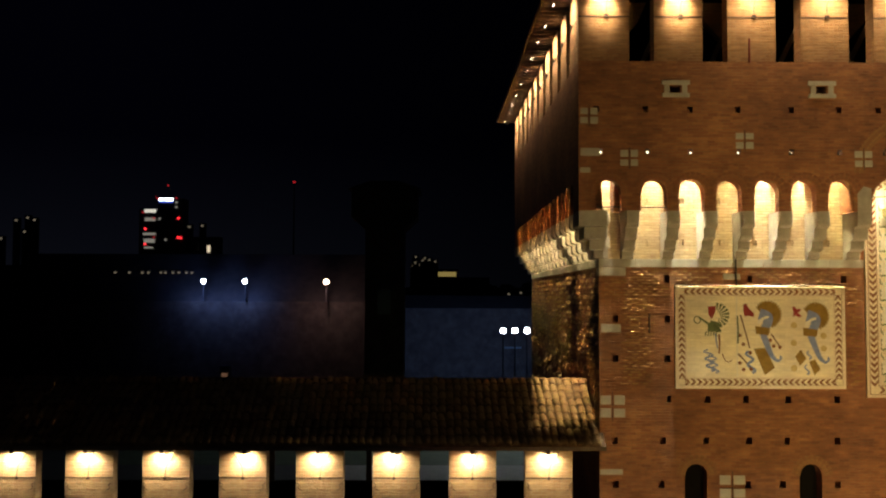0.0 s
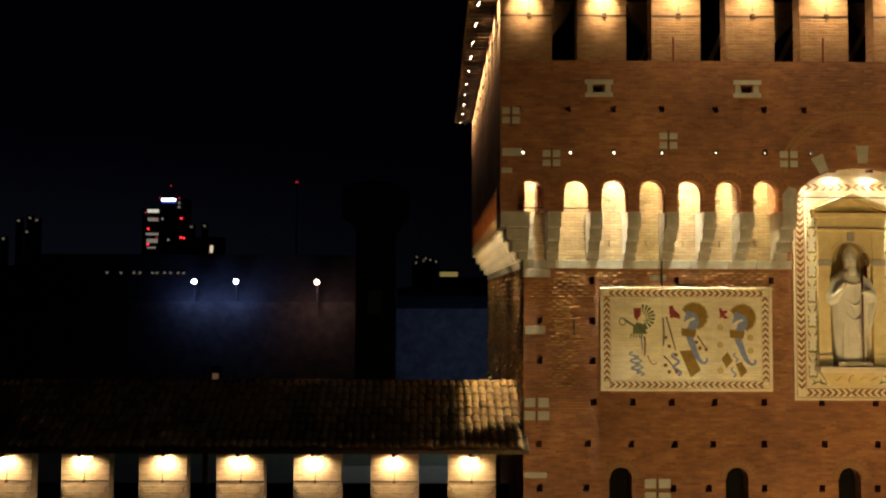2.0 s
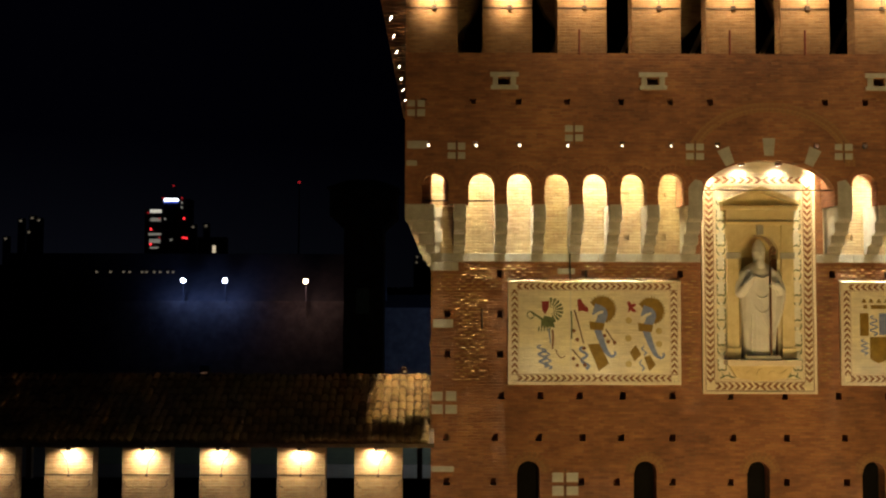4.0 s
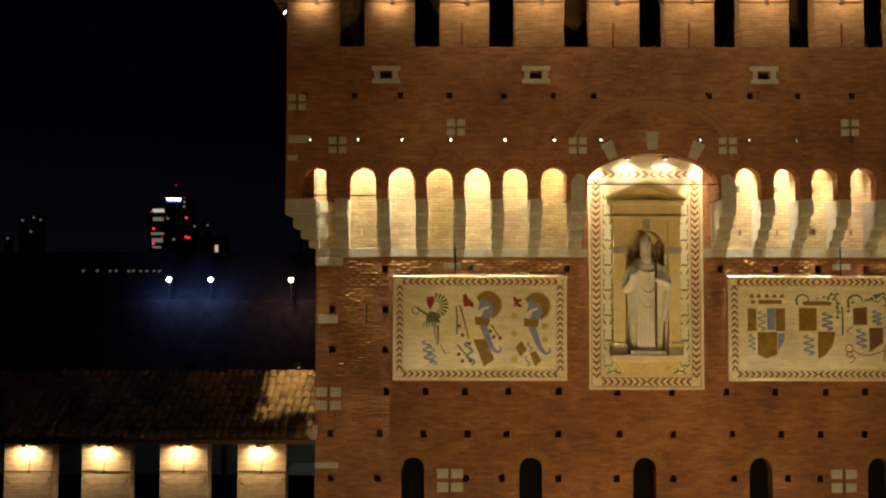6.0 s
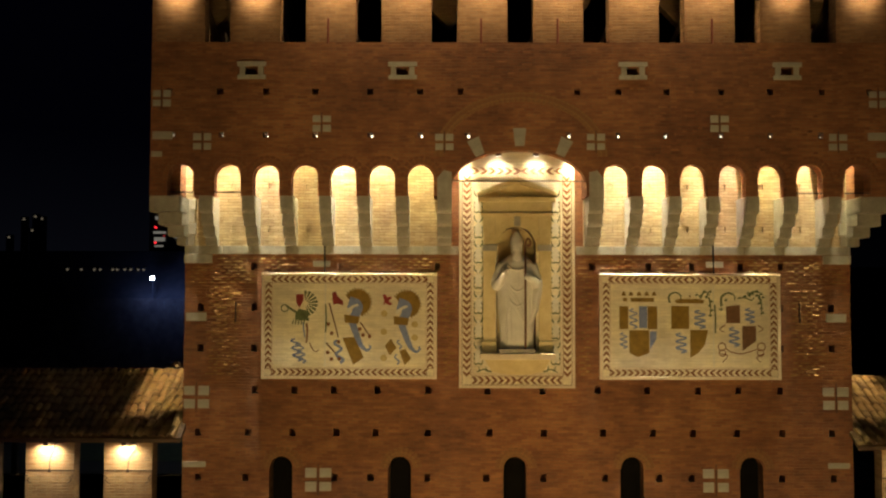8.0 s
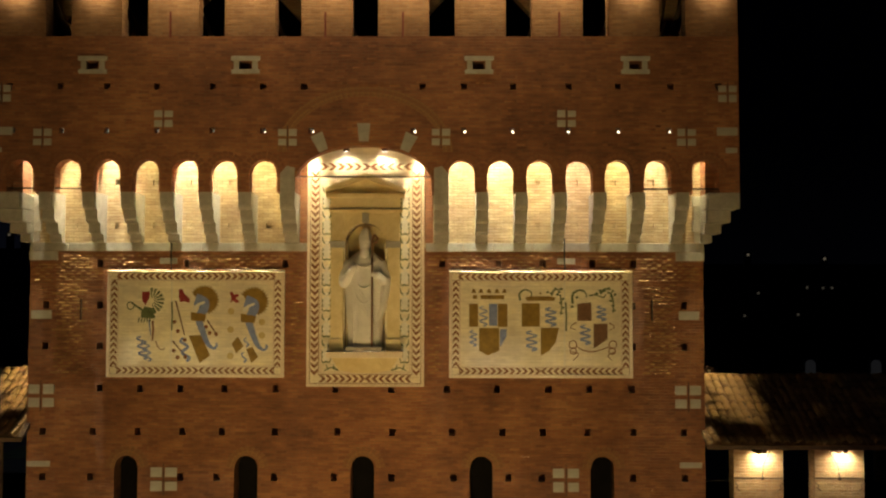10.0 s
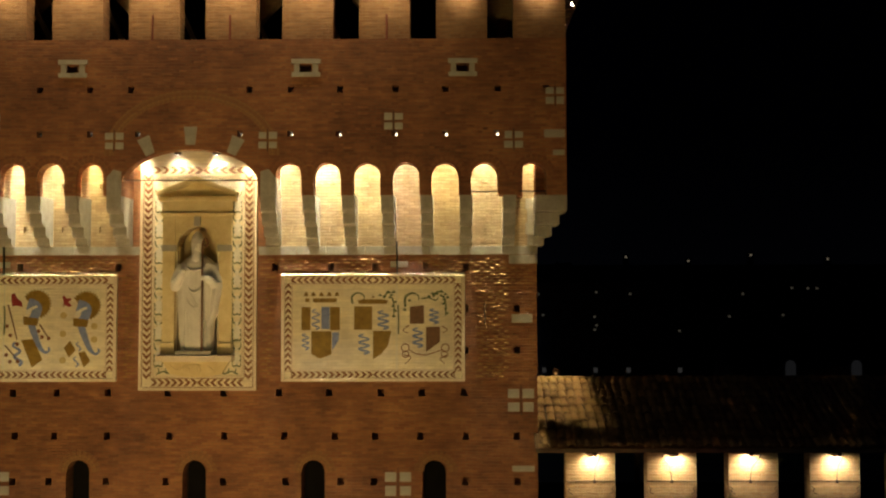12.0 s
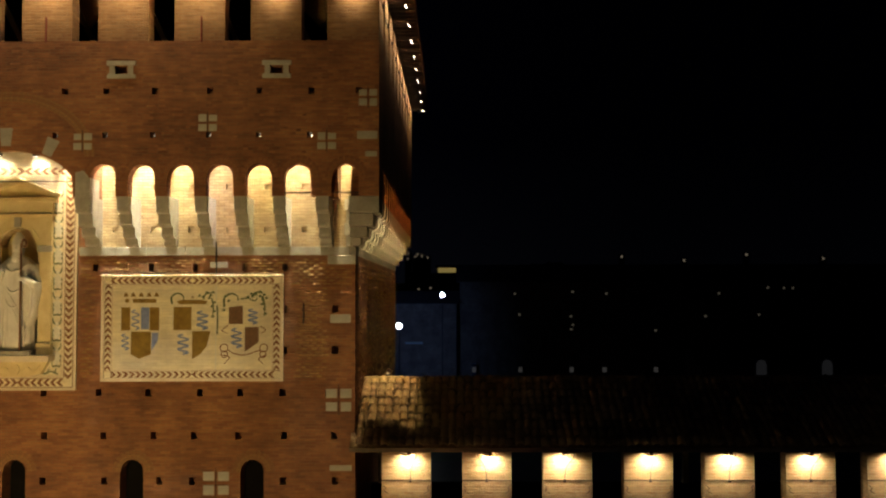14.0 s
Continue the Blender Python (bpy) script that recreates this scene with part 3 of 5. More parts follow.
# ---- lamps on the tower ----
def fixture(label, group, watts, colour, degrees, size, aim, lens, wide=0.16, blend=0.7):
    """A small floodlight that shines from its origin along aim."""
    ob = thing("floodlight", label, "lamp", group)
    turn = look((0, 0, 0), aim)
    bm = boxed(-wide / 2, wide / 2, -wide / 2, wide / 2, 0.02, 0.1, 0.012, m=turn)
    part("housing", bm, SERVICE, ob, "dark metal housing")
    bm = bmesh.new()
    bmesh.ops.create_circle(bm, cap_ends=True, segments=12, radius=wide * 0.42, matrix=turn @ pose(0, 0, 0.012))
    part("lens", bm, lens, ob, "glowing lens")
    spot("lamp", Vector(aim).normalized() * 0.03, Vector(aim), watts, colour, degrees, size, blend, ob)
    return ob


def put(ob, poses):
    """Sets ob at the first pose and copies of it at the others."""
    ob.matrix_basis = poses[0]
    for m in poses[1:]:
        copy_thing(ob, m)


AT = Matrix.Translation((CX, 0, 0))
TINTS = [(1.35, (1.0, 0.88, 0.55)), (0.95, (1.0, 0.85, 0.45)), (1.8, (1.0, 0.9, 0.62)), (0.95, (1.0, 0.82, 0.63)), (1.75, (1.0, 0.77, 0.38)), (1.1, (1.0, 0.75, 0.36))]
ORDER = [0, 1, 0, 2, 1, 2, 0]
slots = {k: [] for k in range(6)}
for x in ARCHES_FRONT:
    k = BAY.index(abs(x))
    kind = ORDER[(k + 1) % 7 if x < 0 else (k * 2 + 3) % 7] if k != 3 or x < 0 else 3
    slots[kind].append(AT @ pose(x + (-0.14, 0.1, 0.0, 0.13, -0.08, 0.12)[k] if k < 6 else math.copysign(9.2, x), -0.34, 28.1))
for i in (1, 2):
    for j, x in enumerate(ARCHES_SIDE):
        if abs(x) < 8.7 and j not in (4, 13):
            slots[(4 if j % 3 else 5) if i == 1 else 5].append(AT @ SIDES[i] @ pose(x if abs(x) < 9 else math.copysign(9.0, x), -0.2, 27.2))
for k, (gain, colour) in enumerate(TINTS):
    put(fixture("small floodlight hidden in a machicolation arch, shining down", "arch floodlights", (ARCH if k < 4 else 1900) * gain, colour, 46 if k < 4 else 56, 0.05, (0, 0.03, -1), EAVELED, 0.12, 0.55), slots[k])
put(fixture("small bright floodlight in the arch above the niche", "niche floodlights", NICHE, (1.0, 0.82, 0.5), 150, 0.06, (0, 0.12, -1), EAVELED, 0.16), [AT @ pose(x, -0.28, 26.6) for x in (-0.55, 0.52)])
put(fixture("small floodlight in a shaft beside the niche, shining down", "niche floodlights", 2100, (1.0, 0.8, 0.46), 32, 0.05, (0, 0.05, -1), EAVELED, 0.12, 0.5), [AT @ pose(s * 1.45, -0.36, 27.5) for s in (-1, 1)])
put(fixture("small floodlight at the springing of the niche arch", "niche floodlights", NICHE * 0.6, (1.0, 0.82, 0.5), 150, 0.05, (0, 0.1, -1), EAVELED, 0.12), [AT @ pose(s * 1.62, -0.3, 26.55) for s in (-1, 1)])

# one lamp under the eaves for each merlon
for sides, spread, gain in (((0,), 150, 0.68), ((4,), 92, 1.3), ((8,), 92, 0.95), ((1,), 120, 1.25), ((2,), 110, 0.6)):
    eave_places = []
    for i in sides:
        mids = [-9.55] + [(a + b) / 2 for a, b in zip(GAPS, GAPS[1:])] + [9.55]
        mids = {0: mids[2:-2], 4: mids[:2], 8: mids[-2:]}.get(i, mids)
        i = i % 4
        eave_places += [AT @ UPPER[i] @ pose(x, -P - (0.5 if i == 0 else 0.57), Z_EAVE - 0.3) for x in mids]
    put(fixture("small white floodlight hung under the eaves before a merlon", "eave floodlights", EAVE * gain, (1.0, 0.78, 0.44), spread, 0.05, (0, 0.58, -0.62) if spread > 140 else (0, 0.85, -0.5), EAVELED, 0.17), eave_places)

# tiny lamps set into holes of the upper wall
lamp_bm = bmesh.new()
bmesh.ops.create_uvsphere(lamp_bm, u_segments=10, v_segments=6, radius=0.04)
tiny = thing("wall_lamp", "tiny round lamp set deep in a hole of the brick wall", "lamp", "wall hole lamps")
part("bulb", lamp_bm, PUTLAMP, tiny, "glowing bulb", True)
part("collar", tube(bmesh.new(), [(0, -0.2, 0), (0, 0.03, 0)], 0.058, 12, False), SERVICE, tiny, "dark metal collar")
put(tiny, [pose(x + 0.012, -P + 0.25, 27.085) for x in ROW_B])

# ground floodlights before the tower
def ground_flood(watts, colour):
    ob = thing("ground_floodlight", "square floodlight on the ground before the tower", "lamp", "ground floodlights")
    turn = look((0, 0, 0.8), (0, 21, 23))
    part("head", boxed(-0.35, 0.35, -0.3, 0.3, 0.02, 0.25, 0.04, m=turn), SERVICE, ob, "dark metal housing")
    part("lens", boxed(-0.3, 0.3, -0.25, 0.25, -0.004, 0.018, m=turn), EAVELED, ob, "glowing lens")
    part("stand", boxed(-0.06, 0.06, -0.06, 0.06, 0.0, 0.75, 0.01), SERVICE, ob)
    spot("lamp", (0, 0.05, 0.95), (0, 21, 23.5), watts, colour, 44, 0.3, 0.6, ob)
    return ob


far_flood = thing("distant_floodlight", "floodlight on a low stand far out before the tower", "lamp", "distant floodlights")
part("head", boxed(-0.4, 0.4, -0.3, 0.1, 0.8, 1.5, 0.05), SERVICE, far_flood, "dark metal housing")
part("lens", boxed(-0.34, 0.34, 0.104, 0.12, 0.86, 1.44), EAVELED, far_flood, "glowing lens")
part("stand", boxed(-0.08, 0.08, -0.16, 0.0, 0.0, 0.79, 0.01), SERVICE, far_flood)
spot("lamp", (0, 0.2, 1.15), (0, 46, 22.3), FLOOD * 0.72, (1.0, 0.715, 0.26), 31, 0.3, 0.5, far_flood)
put(far_flood, [pose(-1.5, -46, 0), pose(2.0, -46, 0)])
put(ground_flood(FLOOD * 0.94, (1.0, 0.715, 0.26)), [pose(-3, -21, 0), pose(3.5, -21, 0)])
put(ground_flood(FLOOD * 0.34, (1.0, 0.5, 0.31)), [pose(-8, -21, 0, 0, 0, -6), pose(8, -21, 0, 0, 0, 6)])

# ---- the niche with its statue ----
NX = 0.03
niche = thing("niche_surround", "decorated stone niche surround with a pediment and mosaic border", "niche", "", "", (NX, 0, 0))
plate = part("backing", prism(bmesh.new(), [(-1.65, 20.03), (1.65, 20.03), (1.65, 27.08), (-1.65, 27.08)], -0.05, -0.002), CREAM, niche, "cream mosaic field")
cut(plate, prism(bmesh.new(), arch(CX - NX, 0.56, 21.03, 24.06, 0.56), -0.3, 0.2))


def rims(owner, x0, x1, z0, z1, w, y0, y1, mat, top=True):
    for name, a in (("rim", (x0, x0 + w, z0, z1)), ("rim", (x1 - w, x1, z0, z1)), ("rim", (x0 + w, x1 - w, z0, z0 + w)), ("rim", (x0 + w, x1 - w, z1 - w, z1))):
        if a[2] == z1 - w and not top:
            continue
        if a[2] == z1 - w and w > 0.08:
            part("moulding", slab(bmesh.new(), [(y1, a[3] - 0.01), (y0 - 0.05, a[3] - 0.055), (y0 - 0.045, a[3] - 0.075), (y1, a[2])], x0, x1), mat, owner, "sloping top moulding")
            continue
        part(name, boxed(a[0], a[1], y0, y1, a[2], a[3], 0.006), mat, owner)


def chevrons(owner, x0, z0, length, wide, upright, flip, y0, y1, pitch=0.19, mat=None):
    """A row of V shapes, from (x0, z0) along x or up z, that turn over at the middle."""
    n = max(2, int(length / pitch))
    step = length / n
    bm = bmesh.new()
    for i in range(n):
        c, h, t = (i + 0.5) * step, wide / 2, step * 0.35
        s = flip if upright else (1 if i < n / 2 else -1) * flip
        pts = [(c - s * t * 1.5, -h), (c - s * t * 0.1, -h), (c + s * t * 1.5, 0), (c - s * t * 0.1, h), (c - s * t * 1.5, h), (c + s * t * 0.1, 0)]
        prism(bm, [(x0 + q, z0 + p) for p, q in pts] if upright else [(x0 + p, z0 + q) for p, q in pts], y0, y1)
    return tagged(part("chevron_border", bm, mat or RUST, owner, "row of rust-red chevrons"), kind="stuff")


rims(niche, -1.65, 1.65, 20.03, 26.7, 0.07, -0.075, -0.045, SALMON, False)
rims(niche, -1.27, 1.27, 20.4, 26.0, 0.04, -0.07, -0.045, SALMON, False)
for s in (-1, 1):
    chevrons(niche, s * 1.43, 20.35, 5.75, 0.2, True, -1 if s < 0 else -1, -0.058, -0.049, 0.185)
for x in (-1.56, -1.31, 1.31, 1.56):
    part("border_line", boxed(x - 0.009, x + 0.009, -0.056, -0.049, 20.12 if abs(x) > 1.5 else 20.38, 26.1), RUST, niche, "thin rust-red line")
for z, w in ((20.12, 1.55), (20.37, 1.3)):
    part("border_line", boxed(-w, w, -0.0555, -0.049, z - 0.009, z + 0.009), RUST, niche, "thin rust-red line")
chevrons(niche, -1.3, 20.25, 2.6, 0.2, False, 1, -0.058, -0.049, 0.185)
chevrons(niche, -1.3, 26.22, 2.6, 0.2, False, 1, -0.058, -0.049, 0.22)
part("top_rim", boxed(-1.5, 1.5, -0.07, -0.045, 26.36, 26.41, 0.005), SALMON, niche)
part("top_rim", boxed(-1.26, 1.26, -0.07, -0.045, 26.03, 26.08, 0.005), SALMON, niche)

# worn brick strips between the surround and the piers
for s in (-1, 1):
    a, b = sorted((s * 1.655, s * 1.98))
    part("brick_strip", boxed(a, b, -0.014, 0.0, Z_FOOT + 0.004, 26.9), BRICK, niche, "worn red brick strip beside the surround")
    a, b = sorted((s * 1.9, s * 1.935))
    part("edge_stone", boxed(a, b, -0.03, -0.016, Z_FOOT + 0.01, 25.7, 0.004), SALMON, niche, "thin pale edge strip")

# candelabra ornament up both sides: vases, discs and leaves
for s in (-1, 1):
    leaves, busts = bmesh.new(), bmesh.new()
    for k in range(7):
        z = 20.75 + k * 0.72
        x = s * 1.1
        part("vase_ornament", prism(bmesh.new(), [(x - 0.05, z), (x + 0.05, z), (x + 0.12, z + 0.18), (x + 0.1, z + 0.3), (x + 0.04, z + 0.36), (x - 0.04, z + 0.36), (x - 0.1, z + 0.3), (x - 0.12, z + 0.18)], -0.062, -0.049), WHITE, niche, "pale vase")
        disc(busts, x, z + 0.43, 0.055, -0.063, -0.049, 10)
        for q in (-1, 1):
            ribbon(leaves, [(x, z + 0.4), (x + q * 0.1, z + 0.47), (x + q * 0.12, z + 0.6)], 0.062, 0.02, -0.06, -0.049, 4)
            ribbon(leaves, [(x, z - 0.02), (x + q * 0.09, z - 0.05), (x + q * 0.13, z + 0.05)], 0.052, 0.018, -0.06, -0.049, 4)
        for q in (-1, 1):
            for dz in (0.12, 0.24):
                ribbon(leaves, [(x + q * 0.14, z + dz - 0.05), (x + q * 0.1, z + dz), (x + q * 0.145, z + dz + 0.05)], 0.045, 0.018, -0.064, -0.049, 3)
    tagged(part("knob_ornament", busts, WHITE, niche, "pale knobs over the vases"), kind="stuff")
    tagged(part("leaf_ornament", leaves, GREEN, niche, "dull green leaf scrolls"), kind="stuff")
scrolls = bmesh.new()
for s in (-1, 1):
    ribbon(scrolls, [(s * 0.3, 20.5), (s * 0.55, 20.62), (s * 0.75, 20.5), (s * 0.95, 20.56), (s * 1.15, 20.48)], 0.06, 0.03, -0.066, -0.049)
    for k in range(4):
        ribbon(scrolls, [(s * (0.45 + k * 0.2), 20.5), (s * (0.5 + k * 0.2), 20.66)], 0.05, 0.01, -0.066, -0.049, 3)
tagged(part("scroll_ornament", scrolls, GREEN, niche, "green leaf scrolls under the shelf"), kind="stuff")

# aedicule
for s in (-1, 1):
    a, b = sorted((s * 0.62, s * 0.97))
    part("pilaster", boxed(a, b, -0.2, -0.045, 21.36, 24.9, 0.015), OCHRE, niche, "plain ochre marble pilaster")
    part("pedestal", boxed(a - 0.03, b + 0.03, -0.26, -0.045, 21.03, 21.36, 0.02), OCHRE, niche)
    a, b = sorted((s * 0.57, s * 0.99))
    part("impost", boxed(a, b, -0.225, -0.2, 23.92, 24.1, 0.008), STONE, niche, "dark grey stone band")
spandrel = part("spandrel", boxed(-0.615, 0.615, -0.15, -0.048, 23.9, 24.9), OCHRE, niche, "ochre stone over the niche arch")
cut(spandrel, prism(bmesh.new(), arch(CX - NX, 0.56, 22.0, 24.06, 0.56), -0.4, 0.2))
bm = bmesh.new()
for k in range(12):
    a0, a1 = math.pi * k / 12, math.pi * (k + 1) / 12
    prism(bm, [(r * math.cos(a), 24.06 + r * math.sin(a)) for r, a in ((0.565, a0), (0.66, a0), (0.66, a1), (0.565, a1))], -0.175, -0.149)
part("archivolt", bm, OCHRE, niche, "moulded arch ring")
part("keystone", boxed(-0.09, 0.09, -0.24, -0.1, 24.62, 24.9, 0.015), STONE, niche, "grey keystone")
part("frieze", boxed(-0.98, 0.98, -0.2, -0.046, 24.9, 25.32, 0.008), OCHRE, niche)
part("architrave", boxed(-1.03, 1.03, -0.26, -0.046, 24.94, 25.0, 0.012), OCHRE, niche)
part("cornice", boxed(-1.1, 1.1, -0.26, -0.046, 25.32, 25.46, 0.025), OCHRE, niche)
bm = prism(bmesh.new(), [(-1.1, 25.462), (1.1, 25.462), (0, 25.87)], -0.1, -0.047)
part("tympanum", bm, OCHRE, niche)
for s in (-1, 1):
    bm = prism(bmesh.new(), [(s * 1.12, 25.464), (s * 1.14, 25.56), (0, 26.02), (0, 25.88)], -0.36, -0.047)
    part("raking_cornice", bm, OCHRE, niche)
part("shelf", boxed(-1.06, 1.06, -0.5, -0.046, 20.86, 21.028, 0.025), SALMON, niche, "projecting pale stone shelf")
bm = prism(bmesh.new(), [(-0.94, 20.86), (-0.72, 20.5), (-0.3, 20.42), (0.3, 20.42), (0.72, 20.5), (0.94, 20.86)], -0.24, -0.047)
part("apron", bm, OCHRE, niche, "carved ochre apron")
bm = bmesh.new()
disc(bm, 0, 20.63, 0.15, -0.29, -0.2)
disc(bm, 0, 20.63, 0.08, -0.31, -0.2)
for s in (-1, 1):
    ribbon(bm, [(s * 0.16, 20.6), (s * 0.35, 20.7), (s * 0.5, 20.6), (s * 0.72, 20.74)], 0.07, 0.03, -0.27, -0.2)
part("apron_carving", bm, OCHRE, niche, "gilded mask and scrolls")

part("niche_back", prism(bmesh.new(), arch(CX - NX, 0.555, 21.032, 24.06, 0.555), 0.4, 0.445), OCHRE, niche, "ochre back of the niche")
for s in (-1, 1):
    a, b = sorted((s * 0.535 + CX - NX, s * 0.557 + CX - NX))
    part("niche_side", boxed(a, b, -0.04, 0.4, 21.032, 24.06), OCHRE, niche)
part("niche_floor", boxed(-0.53, 0.54, -0.04, 0.4, 21.0, 21.028), OCHRE, niche)

# statue: a robed figure as one plain mesh
bm = bmesh.new()


def loft(bm, rings, n=40, folds=0.0, k=9):
    """Ellipses (z, x, y, rx, ry) joined from the bottom up, with hanging folds."""
    made = []
    for j, (z, cx, cy, rx, ry) in enumerate(rings):
        ring = []
        for i in range(n):
            a = 2 * math.pi * i / n
            f = 1 + folds * (1 - 0.5 * j / len(rings)) * (math.sin(k * a + 0.9 * j) + 0.5 * math.sin((2 * k + 3) * a - 0.6 * j))
            ring.append(bm.verts.new((cx + rx * f * math.cos(a), cy + ry * f * math.sin(a), z)))
        made.append(ring)
    for a, b in zip(made, made[1:]):
        for i in range(n):
            bm.faces.new((a[i], a[(i + 1) % n], b[(i + 1) % n], b[i]))
    bm.faces.new(made[0][::-1])
    bm.faces.new(made[-1])


loft(bm, [(0, 0, 0, 0.47, 0.27), (0.25, 0, 0, 0.48, 0.28), (0.7, -0.01, 0, 0.5, 0.29), (1.15, -0.02, 0, 0.52, 0.3), (1.6, -0.01, 0, 0.54, 0.31), (1.95, 0, 0.01, 0.56, 0.32), (2.25, 0, 0.02, 0.56, 0.31), (2.42, 0, 0.03, 0.49, 0.28), (2.58, 0, 0.03, 0.32, 0.2), (2.66, 0, 0.02, 0.17, 0.15)], 48, 0.028)
loft(bm, [(2.56, 0, 0, 0.12, 0.12), (2.66, 0, -0.02, 0.14, 0.16), (2.78, 0, -0.03, 0.165, 0.185), (2.9, 0, -0.02, 0.17, 0.19), (2.98, 0, -0.01, 0.185, 0.19), (3.1, 0, -0.01, 0.18, 0.16), (3.22, 0, 0, 0.13, 0.11), (3.32, 0, 0, 0.05, 0.05)], 24)
loft(bm, [(2.46, 0, -0.2, 0.05, 0.03), (2.54, 0, -0.19, 0.11, 0.07), (2.64, 0, -0.17, 0.13, 0.08), (2.74, 0, -0.16, 0.1, 0.06)], 16)
# brow, nose and cheeks in plain relief, band of the mitre
tube(bm, glide([(-0.19, -0.1, 2.97), (0, -0.215, 2.965), (0.19, -0.1, 2.97)], 5), 0.012, 6)
tube(bm, [(0, -0.205, 2.92), (0, -0.24, 2.83)], [0.018, 0.03], 6)
# hanging curves of the mantle over the breast and the lap
for z, half, fall, r in ((2.4, 0.3, 0.2, 0.02), (1.98, 0.3, 0.36, 0.018), (1.7, 0.34, 0.5, 0.014)):
    tube(bm, glide([(-half, -0.2, z), (-half * 0.55, -0.31, z - fall * 0.75), (0, -0.345, z - fall), (half * 0.55, -0.31, z - fall * 0.75), (half, -0.2, z)], 5), r, 6)
for s, pts in ((-1, [(-0.42, 0.0, 2.36), (-0.58, -0.04, 2.02), (-0.6, -0.12, 1.76), (-0.42, -0.32, 2.0), (-0.26, -0.38, 2.24)]), (1, [(0.42, 0.0, 2.36), (0.57, -0.04, 2.02), (0.6, -0.12, 1.74), (0.45, -0.32, 1.94), (0.2, -0.38, 2.02)])):
    tube(bm, glide(pts, 5), [0.15] * 8 + [0.13] * 6 + [0.1] * 4 + [0.07] * 3, 12)
    # cloak falling from the forearm
    if s > 0:
        loft(bm, [(0.7, s * 0.36, -0.05, 0.09, 0.16), (1.1, s * 0.5, -0.06, 0.12, 0.2), (1.6, s * 0.58, -0.1, 0.13, 0.22), (1.9, s * 0.6, -0.12, 0.11, 0.2)], 16, 0.08, 4)
for k in range(4):
    tube(bm, glide([(-0.42 + k * 0.06, -0.2 - 0.02 * k, 1.9 - k * 0.12), (-0.05 + 0.05 * k, -0.33, 1.45 - k * 0.2), (0.3 + 0.03 * k, -0.24, 0.75 - k * 0.14)], 6), [0.008] * 3 + [0.013] * 7 + [0.008] * 3, 6)
for k in range(6):
    x = -0.3 + k * 0.12
    tube(bm, glide([(x, -0.24, 0.03), (x * 1.03, -0.275, 0.6), (x * 0.9 - 0.02, -0.29, 1.15)], 5), [0.018] * 6 + [0.013] * 3 + [0.008] * 2, 6)
statue = part("statue", bm, MARBLE, None, "", True)
tagged(statue, "white marble statue of a robed figure standing in a niche", "statue")
mod = statue.modifiers.new("merge", "REMESH")
mod.mode, mod.voxel_size, mod.use_smooth_shade = "VOXEL", 0.016, True
statue.location = (CX - 0.02, -0.07, 21.16)
plinth = part("plinth", boxed(-0.5, 0.5, -0.45, 0.3, 21.03, 21.158, 0.02), PALE_STONE, None)
tagged(plinth, "low pale stone plinth under the statue", "plinth")
plinth.location = (CX - 0.03, 0, 0)
bm = tube(bmesh.new(), [(0, 0, 0.0), (0, 0, 2.7)], 0.03, 8)
tube(bm, glide([(0, 0, 2.7), (0, 0, 2.95), (0.07, 0, 3.1), (0.15, 0, 3.0), (0.1, 0, 2.88), (0.05, 0, 2.94)], 5), 0.032, 8)
staff = part("crosier", bm, BROWN, None, "", True)
tagged(staff, "thin dark metal crosier standing before the statue", "staff")
staff.location = (CX + 0.2, -0.42, 21.16)

# ---- the two heraldic panels ----
def panel(label, x0, x1, z0, z1):
    ob = thing("heraldic_panel", label, "wall panel", "panels beside the niche")
    part("field", boxed(x0, x1, -0.05, -0.002, z0, z1, 0.004), CREAM, ob, "weathered cream mosaic field")
    rims(ob, x0, x1, z0, z1, 0.09, -0.085, -0.045, SALMON)
    rims(ob, x0 + 0.29, x1 - 0.29, z0 + 0.29, z1 - 0.29, 0.035, -0.054, -0.045, SALMON)
    w, h = x1 - x0, z1 - z0
    for z in (z0 + 0.19, z1 - 0.19):
        chevrons(ob, x0 + 0.25, z, w - 0.5, 0.17, False, 1 if z < 21 else -1, -0.0525, -0.049, 0.175)
        for dz in (-0.105, 0.105):
            part("border_line", boxed(x0 + 0.085, x1 - 0.085, -0.0525, -0.049, z + dz - 0.009, z + dz + 0.009), RUST, ob, "thin rust-red line")
    for x in (x0 + 0.19, x1 - 0.19):
        chevrons(ob, x, z0 + 0.28, h - 0.56, 0.17, True, 1, -0.0525, -0.049, 0.175)
        for dx in (-0.105, 0.105):
            part("border_line", boxed(x + dx - 0.009, x + dx + 0.009, -0.052, -0.049, z0 + 0.085, z1 - 0.085), RUST, ob, "thin rust-red line")
    return ob


Y0, Y1 = -0.0513, -0.049


def inlay(owner, name, mat, label, shapes):
    """shapes: filled outlines, or (points, start width, end width) bands, in panel metres from the field's lower left."""
    bm = bmesh.new()
    for j, sh in enumerate(shapes):
        y = Y0 - 0.0002 * j - (0.004 if mat is WHITE or name in ("belt", "shield_band") else 0.0) - (0.0022 if name == "dragon_body" else 0.0)
        if isinstance(sh, tuple):
            ribbon(bm, sh[0], sh[1], sh[2], y, Y1)
        else:
            prism(bm, sh, y, Y1)
    return tagged(part(name, bm, mat, owner, label), kind="stuff" if len(shapes) > 4 else "")


def place(x0, z0, sx, sz):
    return lambda pts: [(x0 + u * sx, z0 + v * sz) for u, v in pts]


